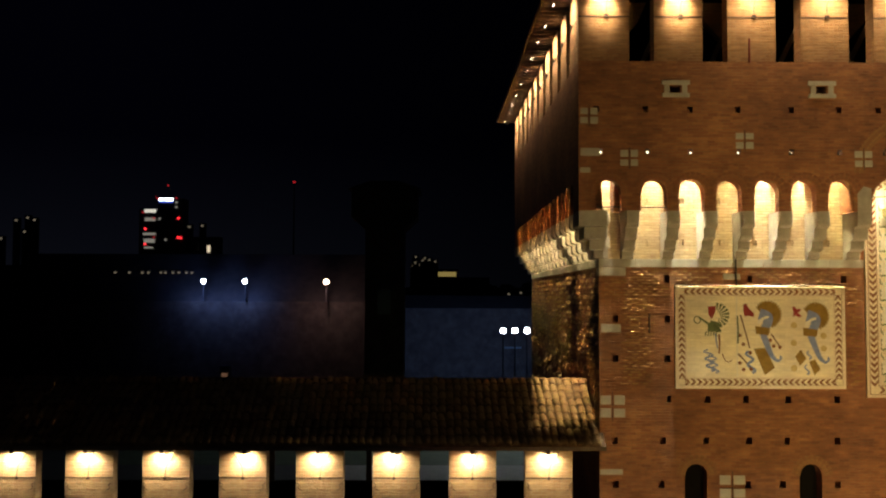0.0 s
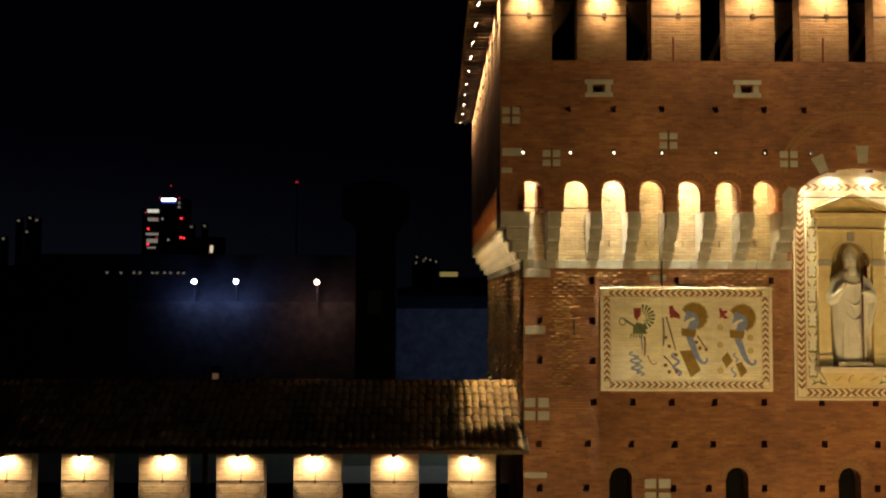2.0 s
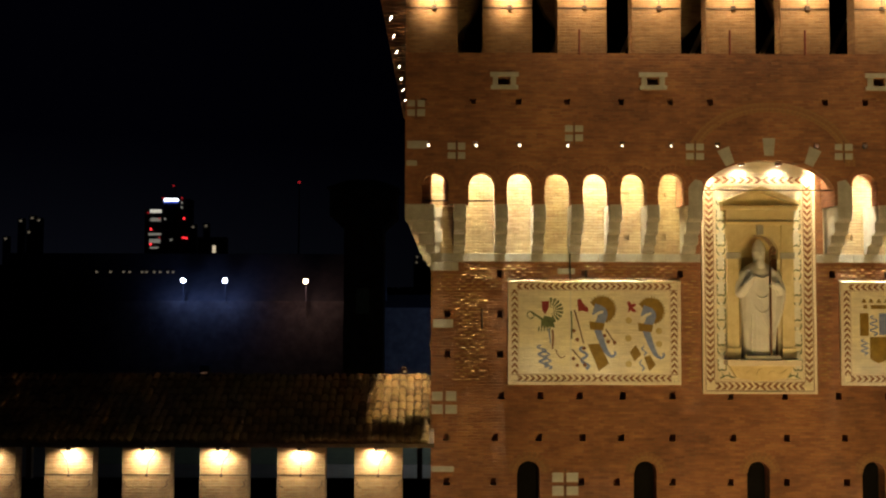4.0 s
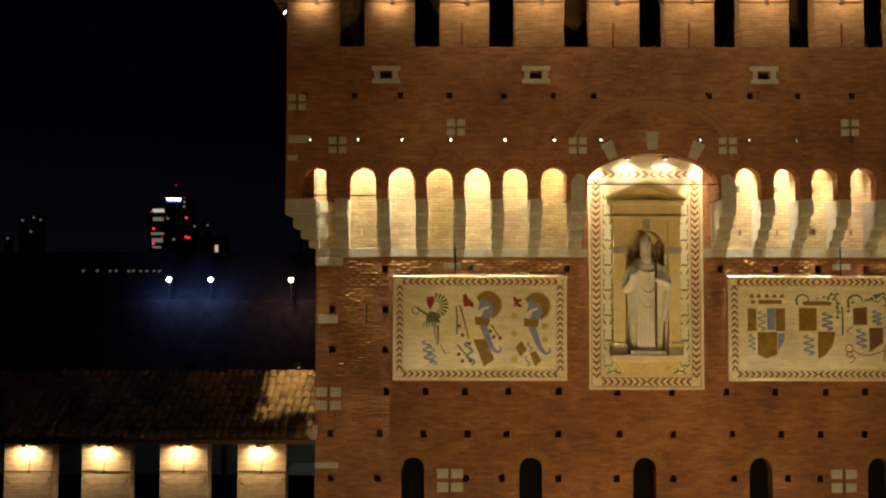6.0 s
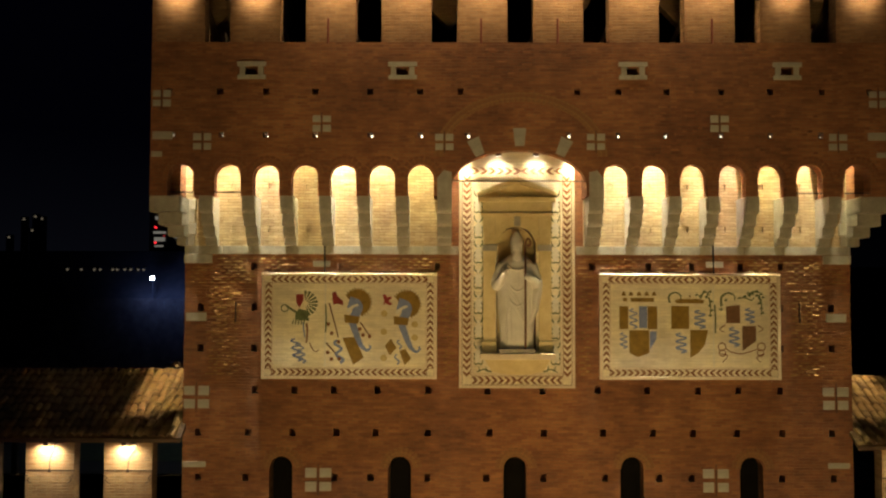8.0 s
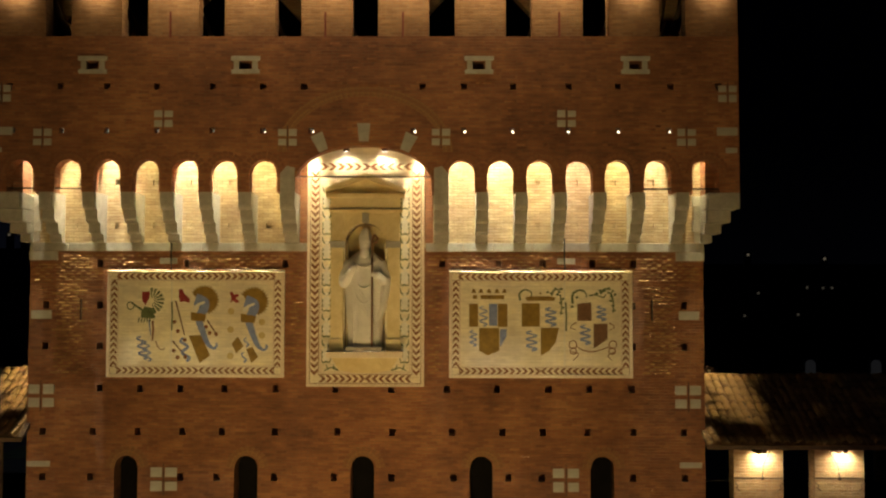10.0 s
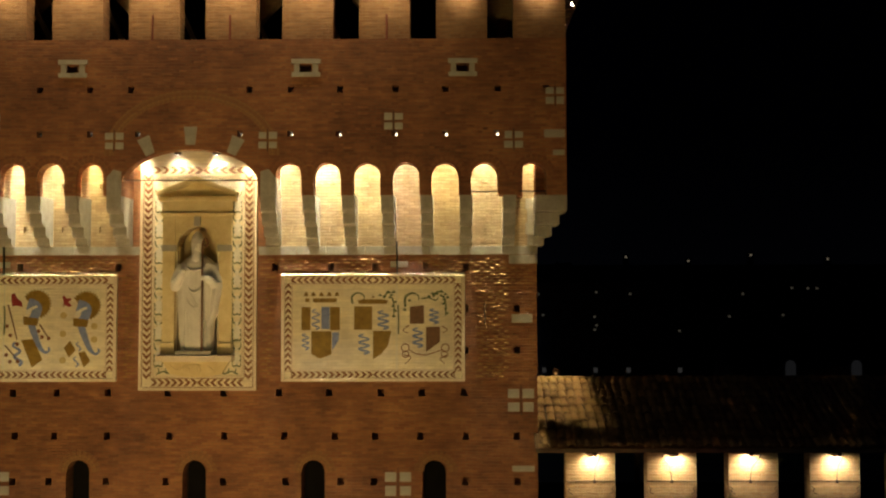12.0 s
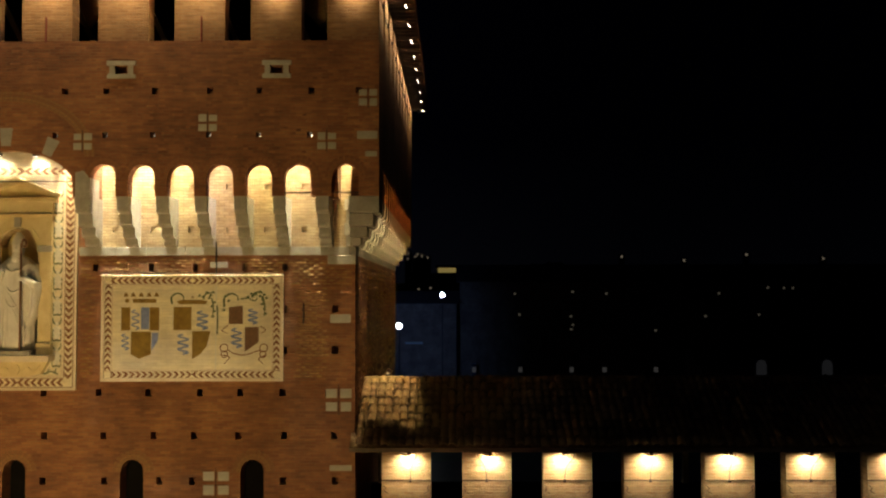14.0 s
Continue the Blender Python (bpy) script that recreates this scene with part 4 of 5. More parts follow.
def fan(cx, cz, r0, r1, a0, a1, n, gap=0.35):
    out = []
    for i in range(n):
        a, b = radians(a0 + (a1 - a0) * i / n), radians(a0 + (a1 - a0) * (i + 1 - gap) / n)
        m = (a + b) / 2
        out.append([(cx + r0 * math.cos(m - 0.03), cz + r0 * math.sin(m - 0.03)), (cx + r1 * math.cos(a), cz + r1 * math.sin(a)), (cx + r1 * 1.04 * math.cos(m), cz + r1 * 1.04 * math.sin(m)), (cx + r1 * math.cos(b), cz + r1 * math.sin(b)), (cx + r0 * math.cos(m + 0.03), cz + r0 * math.sin(m + 0.03))])
    return out


def ring(cx, cz, r, w):
    return ([(cx + r * math.cos(a), cz + r * math.sin(a)) for a in (2 * math.pi * i / 8 for i in range(9))], w, w)


def serpent(cx, z0, z1, swing, w, turns=3, lean=0.0):
    n = turns * 8 + 1
    return ([(cx + lean * i / n + swing * math.sin(math.pi / 4 * i), z0 + (z1 - z0) * i / (n - 1)) for i in range(n)], w, w * 0.7)


L0, L1, PZ0, PZ1 = -7.24, -2.25, 20.28, 23.3
left = panel("cream mosaic panel with three plumed crests on a brick wall", L0, L1, PZ0, PZ1)


def lp(cx, cy):
    return (L0 + (cx - 65) / 917 * (L1 - L0), PZ1 - (cy - 65) / 565 * (PZ1 - PZ0))


def lps(*pts):
    return [lp(*p) for p in pts]


c = lp(290, 230)
inlay(left, "plume", GREEN, "green and white fan plume", fan(c[0], c[1], 0.08, 0.36, -75, 100, 9))
inlay(left, "cap", RED, "dark red cap", [lps((243, 182), (285, 180), (282, 214), (262, 252), (246, 228))])
inlay(left, "body", GREEN, "olive green body", [lps((258, 258), (300, 268), (314, 322), (240, 318), (240, 290)), (lps((190, 240), (222, 262), (256, 284)), 0.05, 0.07)])
r = lp(185, 255)
inlay(left, "ring_emblem", GREEN, "thin green ring", [ring(r[0], r[1], 0.1, 0.03)])
inlay(left, "fringe", GREEN, "dark hanging fringe", [(lps((232 + 14 * k, 318), (226 + 15 * k, 342)), 0.04, 0.03) for k in range(5)])
inlay(left, "streamer", RUST, "hanging streamers", [(lps((300, 335), (304, 380), (300, 440)), 0.06, 0.04), (lps((318, 440), (330, 470), (350, 486), (368, 474)), 0.03, 0.02)])
inlay(left, "streamer", BLUE, "blue streamer", [(lps((282, 330), (286, 370), (292, 410)), 0.05, 0.03)])
inlay(left, "serpent", BLUE, "pale blue coiled serpent", [serpent(lp(258, 0)[0], lp(0, 535)[1], lp(0, 418)[1], 0.12, 0.06, 3, -0.1), serpent(lp(280, 0)[0], lp(0, 545)[1], lp(0, 440)[1], 0.1, 0.045, 3, -0.1)])
for dx, dy in ((0, 0), (258, 8)):
    def q(*pts):
        return [lp(x + dx, y + dy) for x, y in pts]
    c = q((566, 232))[0]
    inlay(left, "plume", GOLD, "spiky golden plume", [[(c[0] + (0.36 + 0.08 * (k % 2)) * math.cos(radians(-75 + 6 * k)), c[1] + 0.04 + (0.36 + 0.08 * (k % 2)) * math.sin(radians(-75 + 6 * k))) for k in range(38)]])
    inlay(left, "dragon_body", BLUE, "blue scaly dragon body", [(q((520, 222), (565, 240), (560, 280), (540, 320), (560, 390), (585, 450), (605, 472)), 0.34, 0.09), (q((598, 466), (616, 478), (634, 466), (630, 450)), 0.09, 0.05)])
    inlay(left, "belt", GOLD, "golden belt", [q((497, 288), (578, 300), (570, 338), (500, 332))])
    inlay(left, "sash", WHITE, "white sash", [(q((512, 272), (540, 248), (570, 236)), 0.1, 0.06)])
    if dx:
        inlay(left, "crest_charge", RED, "dark red crest charge", [q((440, 178), (452, 170), (462, 188), (484, 184), (488, 196), (470, 206), (492, 226), (476, 232), (456, 220), (444, 232), (448, 206))])
        inlay(left, "shield", GOLD, "tilted golden quartered shield", [q((452, 446), (484, 408), (514, 458), (478, 496)), q((528, 474), (560, 462), (590, 514), (556, 548))])
        inlay(left, "serpent", BLUE, "small blue serpent", [serpent(q((528, 0))[0][0], q((0, 462))[0][1], q((0, 415))[0][1], 0.06, 0.05, 1), serpent(q((516, 0))[0][0], q((0, 545))[0][1], q((0, 490))[0][1], 0.06, 0.05, 1)])
        inlay(left, "flower", PALEGOLD, "small pale golden flowers", [disc_pts for disc_pts in [[(u + 0.1 * math.cos(k), v + 0.1 * math.sin(k)) for k in (0, 0.9, 1.8, 2.7, 3.6, 4.5, 5.4)] for u, v in q((448, 275), (446, 372), (608, 332), (608, 402), (446, 510))]])
    else:
        inlay(left, "crest_charge", RED, "dark red crest charge", [q((434, 172), (452, 166), (462, 190), (492, 218), (490, 240), (462, 232), (440, 236), (434, 208))])
        inlay(left, "shield", GOLD, "tilted golden shield", [q((488, 412), (552, 408), (600, 516), (546, 556))])
        inlay(left, "serpent", BLUE, "blue serpent on a tilted field", [serpent(q((478, 0))[0][0], q((0, 545))[0][1], q((0, 425))[0][1], 0.09, 0.09, 2, -0.1)])
        for lance in (q((418, 228), (446, 330), (466, 410)), q((582, 330), (606, 366), (630, 402)), q((404, 440), (440, 480), (474, 520))):
            inlay(left, "lance", BROWN, "thin dark lance", [(lance, 0.045, 0.035)])
        inlay(left, "roundel", RUST, "small dark roundels", [[(u + 0.06 * math.cos(k), v + 0.06 * math.sin(k)) for k in range(6)] for u, v in q((414, 340), (432, 388), (412, 490), (432, 526), (468, 434), (472, 524), (630, 404), (596, 398), (578, 366))])

R0, R1 = 2.38, 7.52
right = panel("cream mosaic panel with three heraldic shields on a brick wall", R0, R1, PZ0, PZ1)


def rp(cx, cy):
    return (R0 + (cx - 45) / 975 * (R1 - R0), PZ1 - (cy - 58) / 584 * (PZ1 - PZ0))


def rps(*pts):
    return [rp(*p) for p in pts]


def snake(x, y0, y1, swing, w, turns=3):
    return serpent(rp(x, 0)[0], rp(0, y1)[1], rp(0, y0)[1], swing, w, turns)


inlay(right, "crown", GOLD, "golden crown", [rps((212, 194), (340, 194), (338, 216), (214, 216)), rps((172, 194), (194, 194), (194, 214), (172, 214))] + [rps((x - 13, 182), (x - 8, 166), (x, 158), (x + 8, 166), (x + 13, 182)) for x in (176, 215, 258, 300, 340)])
inlay(right, "shield", GOLD, "golden shield quarters", [rps((152, 240), (200, 240), (200, 366), (152, 366)), rps((304, 240), (356, 240), (356, 366), (304, 366)), rps((205, 372), (312, 372), (312, 496), (250, 520), (205, 494))])
inlay(right, "shield_band", BLUE, "blue shield stripe", [rps((258, 240), (302, 240), (302, 360), (258, 360)), rps((316, 378), (352, 378), (350, 420), (316, 476))])
inlay(right, "serpent", BLUE, "blue coiled serpent", [snake(228, 254, 362, 0.1, 0.045), snake(174, 386, 470, 0.09, 0.045)])
inlay(right, "shield", GOLD, "golden shield quarters", [rps((432, 238), (528, 238), (528, 364), (432, 364)), rps((533, 370), (630, 370), (612, 450), (576, 496), (533, 522))])
inlay(right, "crown", GOLD, "golden crown", [rps((450, 206), (480, 200), (580, 200), (614, 206), (604, 224), (460, 224)), rps((524, 190), (532, 178), (542, 190))])
inlay(right, "serpent", BLUE, "blue coiled serpent", [snake(586, 262, 360, 0.14, 0.06), snake(484, 388, 494, 0.14, 0.06)])
inlay(right, "shield", BROWN, "rust-brown shield quarters", [rps((728, 240), (802, 232), (804, 332), (728, 332)), rps((814, 348), (888, 348), (888, 430), (814, 484))])
inlay(right, "serpent", BLUE, "blue coiled serpent", [snake(856, 252, 330, 0.12, 0.055), snake(770, 356, 458, 0.13, 0.06)])
inlay(right, "foliage", GREEN, "dark green curling foliage", [(rps((424, 222), (420, 186), (450, 164), (482, 178), (484, 200)), 0.06, 0.03), (rps((704, 240), (704, 190), (740, 166), (772, 180), (776, 206)), 0.07, 0.03), (rps((590, 196), (604, 168), (636, 162)), 0.06, 0.03), (rps((636, 190), (644, 240), (640, 300)), 0.05, 0.02), (rps((850, 186), (874, 160), (910, 164)), 0.08, 0.03), (rps((904, 180), (920, 230), (916, 290)), 0.07, 0.02), (rps((790, 196), (830, 192), (866, 206), (880, 188)), 0.04, 0.03)] + [rps((x, y), (x + 12, y - 9), (x + 22, y + 2), (x + 8, y + 7)) for x, y in ((560, 178), (580, 184), (600, 160), (612, 190), (620, 176), (632, 160), (640, 214), (628, 236), (640, 262), (632, 290), (862, 170), (884, 156), (900, 200), (884, 180), (906, 172), (918, 190), (896, 224), (908, 250), (914, 276), (838, 168), (820, 184), (700, 180), (716, 206), (690, 256))])
inlay(right, "knot", RUST, "red knotted cords", [ring(*rp(704, 462), 0.11, 0.03), ring(*rp(706, 496), 0.09, 0.03), ring(*rp(916, 462), 0.11, 0.03), ring(*rp(912, 496), 0.09, 0.03), (rps((720, 470), (760, 492), (806, 500), (860, 486), (904, 470)), 0.03, 0.03), (rps((696, 500), (734, 512), (704, 548)), 0.035, 0.02), (rps((930, 500), (890, 520), (914, 548)), 0.035, 0.02), (rps((724, 340), (692, 366), (720, 382)), 0.03, 0.02), (rps((898, 344), (926, 364), (902, 382)), 0.03, 0.02)])

# cables down the wall and across the recess
def wire(name, label, pts, r, mat=None):
    ob = part(name, tube(bmesh.new(), pts, r, 6), mat or CABLE, None)
    return tagged(ob, label, "cable", "cables")


for x in (-5.45, 5.62):
    wire("cable", "thin black cable down the brick wall to the panel", [(x, -0.1, 24.2), (x, -0.1, 23.7), (x + 0.01, -0.1, 23.28)], 0.022)
    wire("cable", "short dark end of cable on the mosaic panel", [(x + 0.03, -0.075, 22.4), (x + 0.05, -0.075, 22.0), (x + 0.04, -0.075, 21.6)], 0.022, GREEN)
for owner, x in ((left, -5.43), (right, 5.62)):
    part("seam", boxed(x - 0.014, x + 0.014, -0.0522, -0.049, PZ0 + 0.33, PZ1 - 0.33), WHITE, owner, "pale mended seam")
for x in (-7.99, 8.08):
    bm = tube(bmesh.new(), [(x - CX, -0.04, 21.88), (x - CX, -0.04, 22.46)], 0.026, 6)
    part("iron_anchor", bm, SERVICE, tower, "thin upright iron anchor bar")
wire("tie_rod", "thin iron rod across the niche arch", [(-1.93 + CX, -P + 0.12, 25.83), (1.93 + CX, -P + 0.12, 25.83)], 0.018, SERVICE)
for s in (-1, 1):
    wire("tie_rod", "thin iron rod across the corner arches", [(s * 7.65 + CX, -P + 0.06, 25.5), (s * 9.7 + CX, -P + 0.06, 25.5)], 0.02, SERVICE)

# ---- the wings on both sides ----
EY, EZ, RY, RZ = -0.55, 18.6, 2.32, 20.2  # eaves and ridge
SLOPE = math.atan2(RZ - EZ, RY - EY)


def wing(side, edge, pitch, drop, count=14):
    """side -1 or 1; edge: where the merlon nearest the tower begins."""
    w = thing("castle_wing", "castle wing wall with brick merlons under a long tile roof", "castle wall", "wings", "", (0, 0, drop))
    far = side * 46
    inner = side * (HALF + 0.02) + CX
    a, b = sorted((inner, far))
    part("wall", boxed(a, b, -0.12, 1.0, -0.3, 15.6), BRICK, w, "tall red brick wall")
    # floor and back wall: shade under the roof painted as near-black colour
    part("walk_floor", boxed(a, b, 1.0, 5.4, 15.2, 15.6), SHADE_BLACK, w, "floor of the covered walk, shade put into its colour")
    part("back_wall", boxed(a, b, 5.0, 5.4, 15.6, 16.6), SHADE_BLACK, w, "low brick wall at the back of the walk, coloured near black for shade")
    for k in range(count):
        x0 = edge + side * pitch * k
        x1 = x0 + side * 1.37
        m0, m1 = sorted((x0, x1))
        mid = (m0 + m1) / 2
        bm = prism(bmesh.new(), [(-0.685, 15.6), (0.685, 15.6), (0.685, 18.56), (0.3, 18.5), (0, 18.36), (-0.3, 18.5), (-0.685, 18.56)], -0.1, 0.36)
        mer = part("merlon", bm, PALE_BRICK, w, "lamplit brick merlon with a notched top")
        mer.location = (mid, 0, 0)
        part("ledge", boxed(-0.69, 0.69, -0.118, -0.101, 17.68, 17.71, 0.003), SERVICE, mer)
        for s in (-1, 1):
            part("iron_hook", tube(bmesh.new(), glide([(s * 0.66, -0.11, 17.56), (s * 0.58, -0.13, 17.5), (s * 0.62, -0.13, 17.42), (s * 0.5, -0.11, 17.34)], 4), 0.011), SERVICE, mer)
    for k in range(-1, count * 2):
        x = edge + side * pitch * (k / 2 - 0.18)
        if side * (x - inner) > 0.1:
            part("roof_post", boxed(x - 0.09, x + 0.09, 5.1, 5.3, 16.6, 18.6, 0.01), WOOD, w) if k % 3 == 0 else None
    # roof body: boarded under the tiles, both slopes
    t0, t1 = sorted((side * (HALF - 0.1) + CX, far))
    bm = slab(bmesh.new(), [(EY, EZ), (EY, EZ + 0.07), (RY, RZ + 0.05), (2 * RY - EY, EZ + 0.07), (2 * RY - EY, EZ), (RY, RZ - 0.1)], a, b)
    body = part("roof", bm, TILE, w, "long roof of curved clay tiles")
    part("eaves_board", boxed(min(side * (HALF - 0.1) + CX, far), max(side * (HALF - 0.1) + CX, far), EY - 0.02, EY - 0.002, EZ - 0.05, EZ + 0.06), WOOD, w, "dark timber eaves board")
    n = int((b - a) / 0.55)
    for k in range(n):
        x = a + 0.3 + k * 0.55
        if abs(x) < 32:
            part("rafter", slab(bmesh.new(), [(EY + 0.03, EZ - 0.07), (EY + 0.03, EZ - 0.003), (1.2, EZ + 1.09), (1.2, EZ + 1.0)], x - 0.04, x + 0.04), WOOD, w)
    bm = bmesh.new()
    x = a
    while x < b:
        tube(bm, [(x, RY, RZ + 0.06), (x + 0.42, RY, RZ + 0.08)], [0.1, 0.12], 8)
        x += 0.4
    tagged(part("ridge_tiles", bm, TILE, w, "row of half-round ridge tiles"), kind="stuff")
    return w, body


left_wing, left_roof = wing(-1, -10.27, 2.21, 0.0)
right_wing, right_roof = wing(1, 10.3, 2.245, -0.16)
# the eaves run a little way across the tower's corners
for side, w in ((-1, left_wing), (1, right_wing)):
    a, b = sorted((side * 9.4 + CX, side * (HALF + 0.02) + CX))
    part("eaves_end", slab(bmesh.new(), [(EY, EZ), (EY, EZ + 0.07), (-0.02, EZ + 0.4), (-0.02, EZ + 0.26)], a, b), TILE, w, "end of the tiled eaves")

# lamps, cables and boxes on the wing's merlons
def merlon_lamp(lean, bulge):
    ob = thing("merlon_lamp", "small floodlight under the eaves with a cable to a junction box", "lamp", "merlon lamps")
    part("housing", boxed(-0.05, 0.05, -0.05, 0.05, -0.03, 0.1, 0.012), SERVICE, ob, "dark metal housing")
    part("cable", tube(bmesh.new(), glide([(0.04, 0, 0.04), (bulge * 0.8, 0.16, 0.0), (bulge * 0.7, 0.24, -0.14), (bulge * 0.12 + lean, 0.255, -0.4), (lean, 0.255, -0.72)], 5), 0.012), CABLE, ob, "thin black looping cable")
    part("junction_box", boxed(lean - 0.04, lean + 0.04, 0.22, 0.268, -0.8, -0.72, 0.008), SERVICE, ob)
    spot("lamp", (0, 0.0, -0.05), (0, 0.27, -0.4), WING, (1.0, 0.86, 0.53), 150, 0.04, 0.8, ob)
    return ob


for side, edge, pitch, drop in ((-1, -10.27, 2.21, 0.0), (1, 10.3, 2.245, -0.16)):
    kinds = [[], [], []]
    rnd = random.Random(5 + side)
    for k in range(14):
        kinds[rnd.randrange(3)].append(pose(edge + side * (pitch * k + 0.685) + rnd.uniform(-0.14, 0.14), -0.37, 18.45 + drop))
    for places, (lean, bulge) in zip(kinds, ((0.05, 0.4), (-0.08, -0.42), (0.02, 0.22))):
        put(merlon_lamp(lean, bulge), places)

# floodlights that light the roof beside the tower and the tower's flanks
for side in (-1, 1):
    ob = thing("roof_floodlight", "small dark floodlight standing on the roof ridge beside the tower", "lamp", "roof floodlights")
    part("housing", boxed(-0.09, 0.09, -0.06, 0.06, 0.1, 0.27, 0.02), SERVICE, ob, "dark metal housing")
    part("reflector", boxed(-0.045, 0.045, -0.085, -0.062, 0.1, 0.16, 0.008), MARBLE, ob, "small white reflector")
    part("bracket", boxed(-0.03, 0.03, -0.03, 0.03, 0.0, 0.13), SERVICE, ob)
    ob.matrix_basis = pose(side * 10.25, RY + 0.1, RZ + 0.14 + (0 if side < 0 else -0.16), 0, side * 25, 0)
    spot("lamp", (0, 0, 0.3), (-side * 1.2, 0.2, 3.5), ROOFSPOT, (1.0, 0.72, 0.34), 90, 0.05, 0.6, ob)


# floor of tiles: curved clay tiles in rows up the front slopes
def tile_shape(bm, m, rows=5, long=0.44, r0=0.115, r1=0.095, lift=0.055):
    """One half-round tile; it lies along local y, its wide mouth down the slope."""
    ends = []
    for y, r, z in ((0, r0, lift), (long, r1, 0.0)):
        for k in (0, 0.016):
            ends.append([bm.verts.new(m @ Vector((-(r - k) * math.cos(math.pi * i / rows), y, z + (r - k) * 0.8 * math.sin(math.pi * i / rows)))) for i in range(rows + 1)])
    o0, i0, o1, i1 = ends
    for i in range(rows):
        bm.faces.new((o0[i], o0[i + 1], o1[i + 1], o1[i]))
        bm.faces.new((o0[i], i0[i], i0[i + 1], o0[i + 1]))
    for o, n, p, q in ((o0, o1, i0, i1),):
        bm.faces.new((o[0], n[0], q[0], p[0]))
        bm.faces.new((o[-1], p[-1], q[-1], n[-1]))


base = bmesh.new()
tile_shape(base, pose(0, 0, 0))
TILE_MESH = bpy.data.meshes.new("tile")
base.normal_update()
base.to_mesh(TILE_MESH)
base.free()
TILE_MESH.materials.append(TILE)
for side, body, count in ((-1, left_roof, 88), (1, right_roof, 74)):
    rest, rnd = bmesh.new(), random.Random(11 + side)
    for c in range(count):
        x = side * (9.68 + 0.232 * c) + CX
        for r in range(9):
            along = 0.0 + r * 0.37
            m = pose(x + rnd.uniform(-0.012, 0.012), EY, EZ + 0.085) @ pose(0, 0, 0, math.degrees(SLOPE), 0, 0) @ pose(0, along - 0.05 + rnd.uniform(-0.05, 0.05), rnd.uniform(0, 0.03), 0, 0, rnd.uniform(-6, 6))
            if c < 33:
                ob = new("tile", TILE_MESH)
                ob.parent, ob.matrix_basis = body, m
            else:
                tile_shape(rest, m, 4)
    tagged(part("far_tiles", rest, TILE, body, "rows of curved clay tiles"), kind="stuff")

# ---- the far side of the courtyard ----
def house(name, label, x0, x1, y0, y1, wall, ridge, mat=None):
    ob = thing(name, label, "building")
    part("wall", boxed(x0, x1, y0, y1, -0.3, wall), mat or FARWALL, ob, "dark brick wall")
    part("roof", slab(bmesh.new(), [(y0 - 0.02, wall), (y1 + 0.8, wall), ((y0 + y1) / 2, ridge)], x0 - 0.8, x1 + 0.8), FARROOF, ob, "dark tile roof")
    return ob


house("palace_wing", "long unlit palace wing beyond the courtyard at night", -96, -21, 159.5, 178, 22, 31.6)
house("side_wing", "lower unlit wing with a dark tile roof", -190, -97, 168, 186, 20, 29.5)
far_right = house("palace_wing", "long low unlit wing beyond the courtyard at night", 14, 190, 190, 206, 25.4, 29.5)
gate_wing = house("gate_wing", "lower unlit wing behind the row of floodlights", -40, 13.19, 187, 202, 20.5, 23.4)
shutter = part("shutter", boxed(2.1, 5.5, 186.9, 187.02, 6.7, 11.6, 0.03), FARWALL, gate_wing, "tall dark closed shutter")
part("lintel", boxed(1.9, 5.7, 186.8, 186.98, 11.61, 12.0, 0.03), STONE, shutter, "pale stone lintel")
dark_tower = thing("dark_tower", "unlit square tower with an overhanging top against the night sky", "tower")
part("shaft", boxed(-26.6, -19.4, 148, 155, -0.3, 37.4), FARWALL, dark_tower)
part("gallery", boxed(-29, -17, 145.6, 157.6, 37.4, 42.6, 0.1), FARWALL, dark_tower)
part("roof", prism(bmesh.new(), [(-29.6, 42.6), (-16.4, 42.6), (-20.5, 44.0), (-25.5, 44.0)], 145, 158), FARROOF, dark_tower)
part("corbel_skirt", prism(bmesh.new(), [(-26.7, 35.4), (-19.3, 35.4), (-17.2, 37.39), (-28.8, 37.39)], 146.5, 156.5), FARWALL, dark_tower)

part("window", boxed(-24.3, -21.9, 147.9, 148.02, 19.8, 24.4, 0.03), STONE, dark_tower, "tall blind window of grey stone")


def court_flood(label, x, y, z, glow, colour, watts, size=0.62):
    ob = thing("court_floodlight", label, "lamp", "courtyard floodlights", "", (x, y, z))
    if z > 24:
        part("bracket", tube(bmesh.new(), [(0, 0.3, 0), (0, 0.5, -3.6), (0, 2.2 if x < -40 else 5.5, -3.7)], 0.09, 6), SERVICE, ob, "dark steel bracket")
    else:
        part("pole", tube(bmesh.new(), [(0, 0.3, -z), (0, 0.3, 0)], [0.16, 0.1], 8), SERVICE, ob, "dark steel pole")
    part("head", boxed(-size, size, 0.0, 0.35, -size, size, 0.08), SERVICE, ob)
    bm = bmesh.new()
    bmesh.ops.create_circle(bm, cap_ends=True, segments=16, radius=size, matrix=pose(0, -0.03, 0, 90, 0, 0))
    part("lens", bm, glow, ob, "glowing round lens")
    near = z < 24 and y < 150
    spot("lamp", (0, -0.2, 0), (-18, -30, -14) if near else (0, -30, -14), watts * (1.6 if near else 0.25), (0.86, 0.96, 0.95) if near else colour, 85 if near else 150, 0.4, 0.5, ob)
    # extra lamp without a fixture: washes the walls blue like haze round the floodlight
    gain = 1.4 if z > 24 else 1.7 if y < 150 else 0.012
    spot("added_haze_fill", (0, -2.4, -1.4) if z > 24 else (0, 1.0, -0.5), (0, 12, -5) if z > 24 else (-9, 40, -6), watts * gain, colour, 165 if z > 24 else 95, 0.4, 0.9, ob)
    return ob


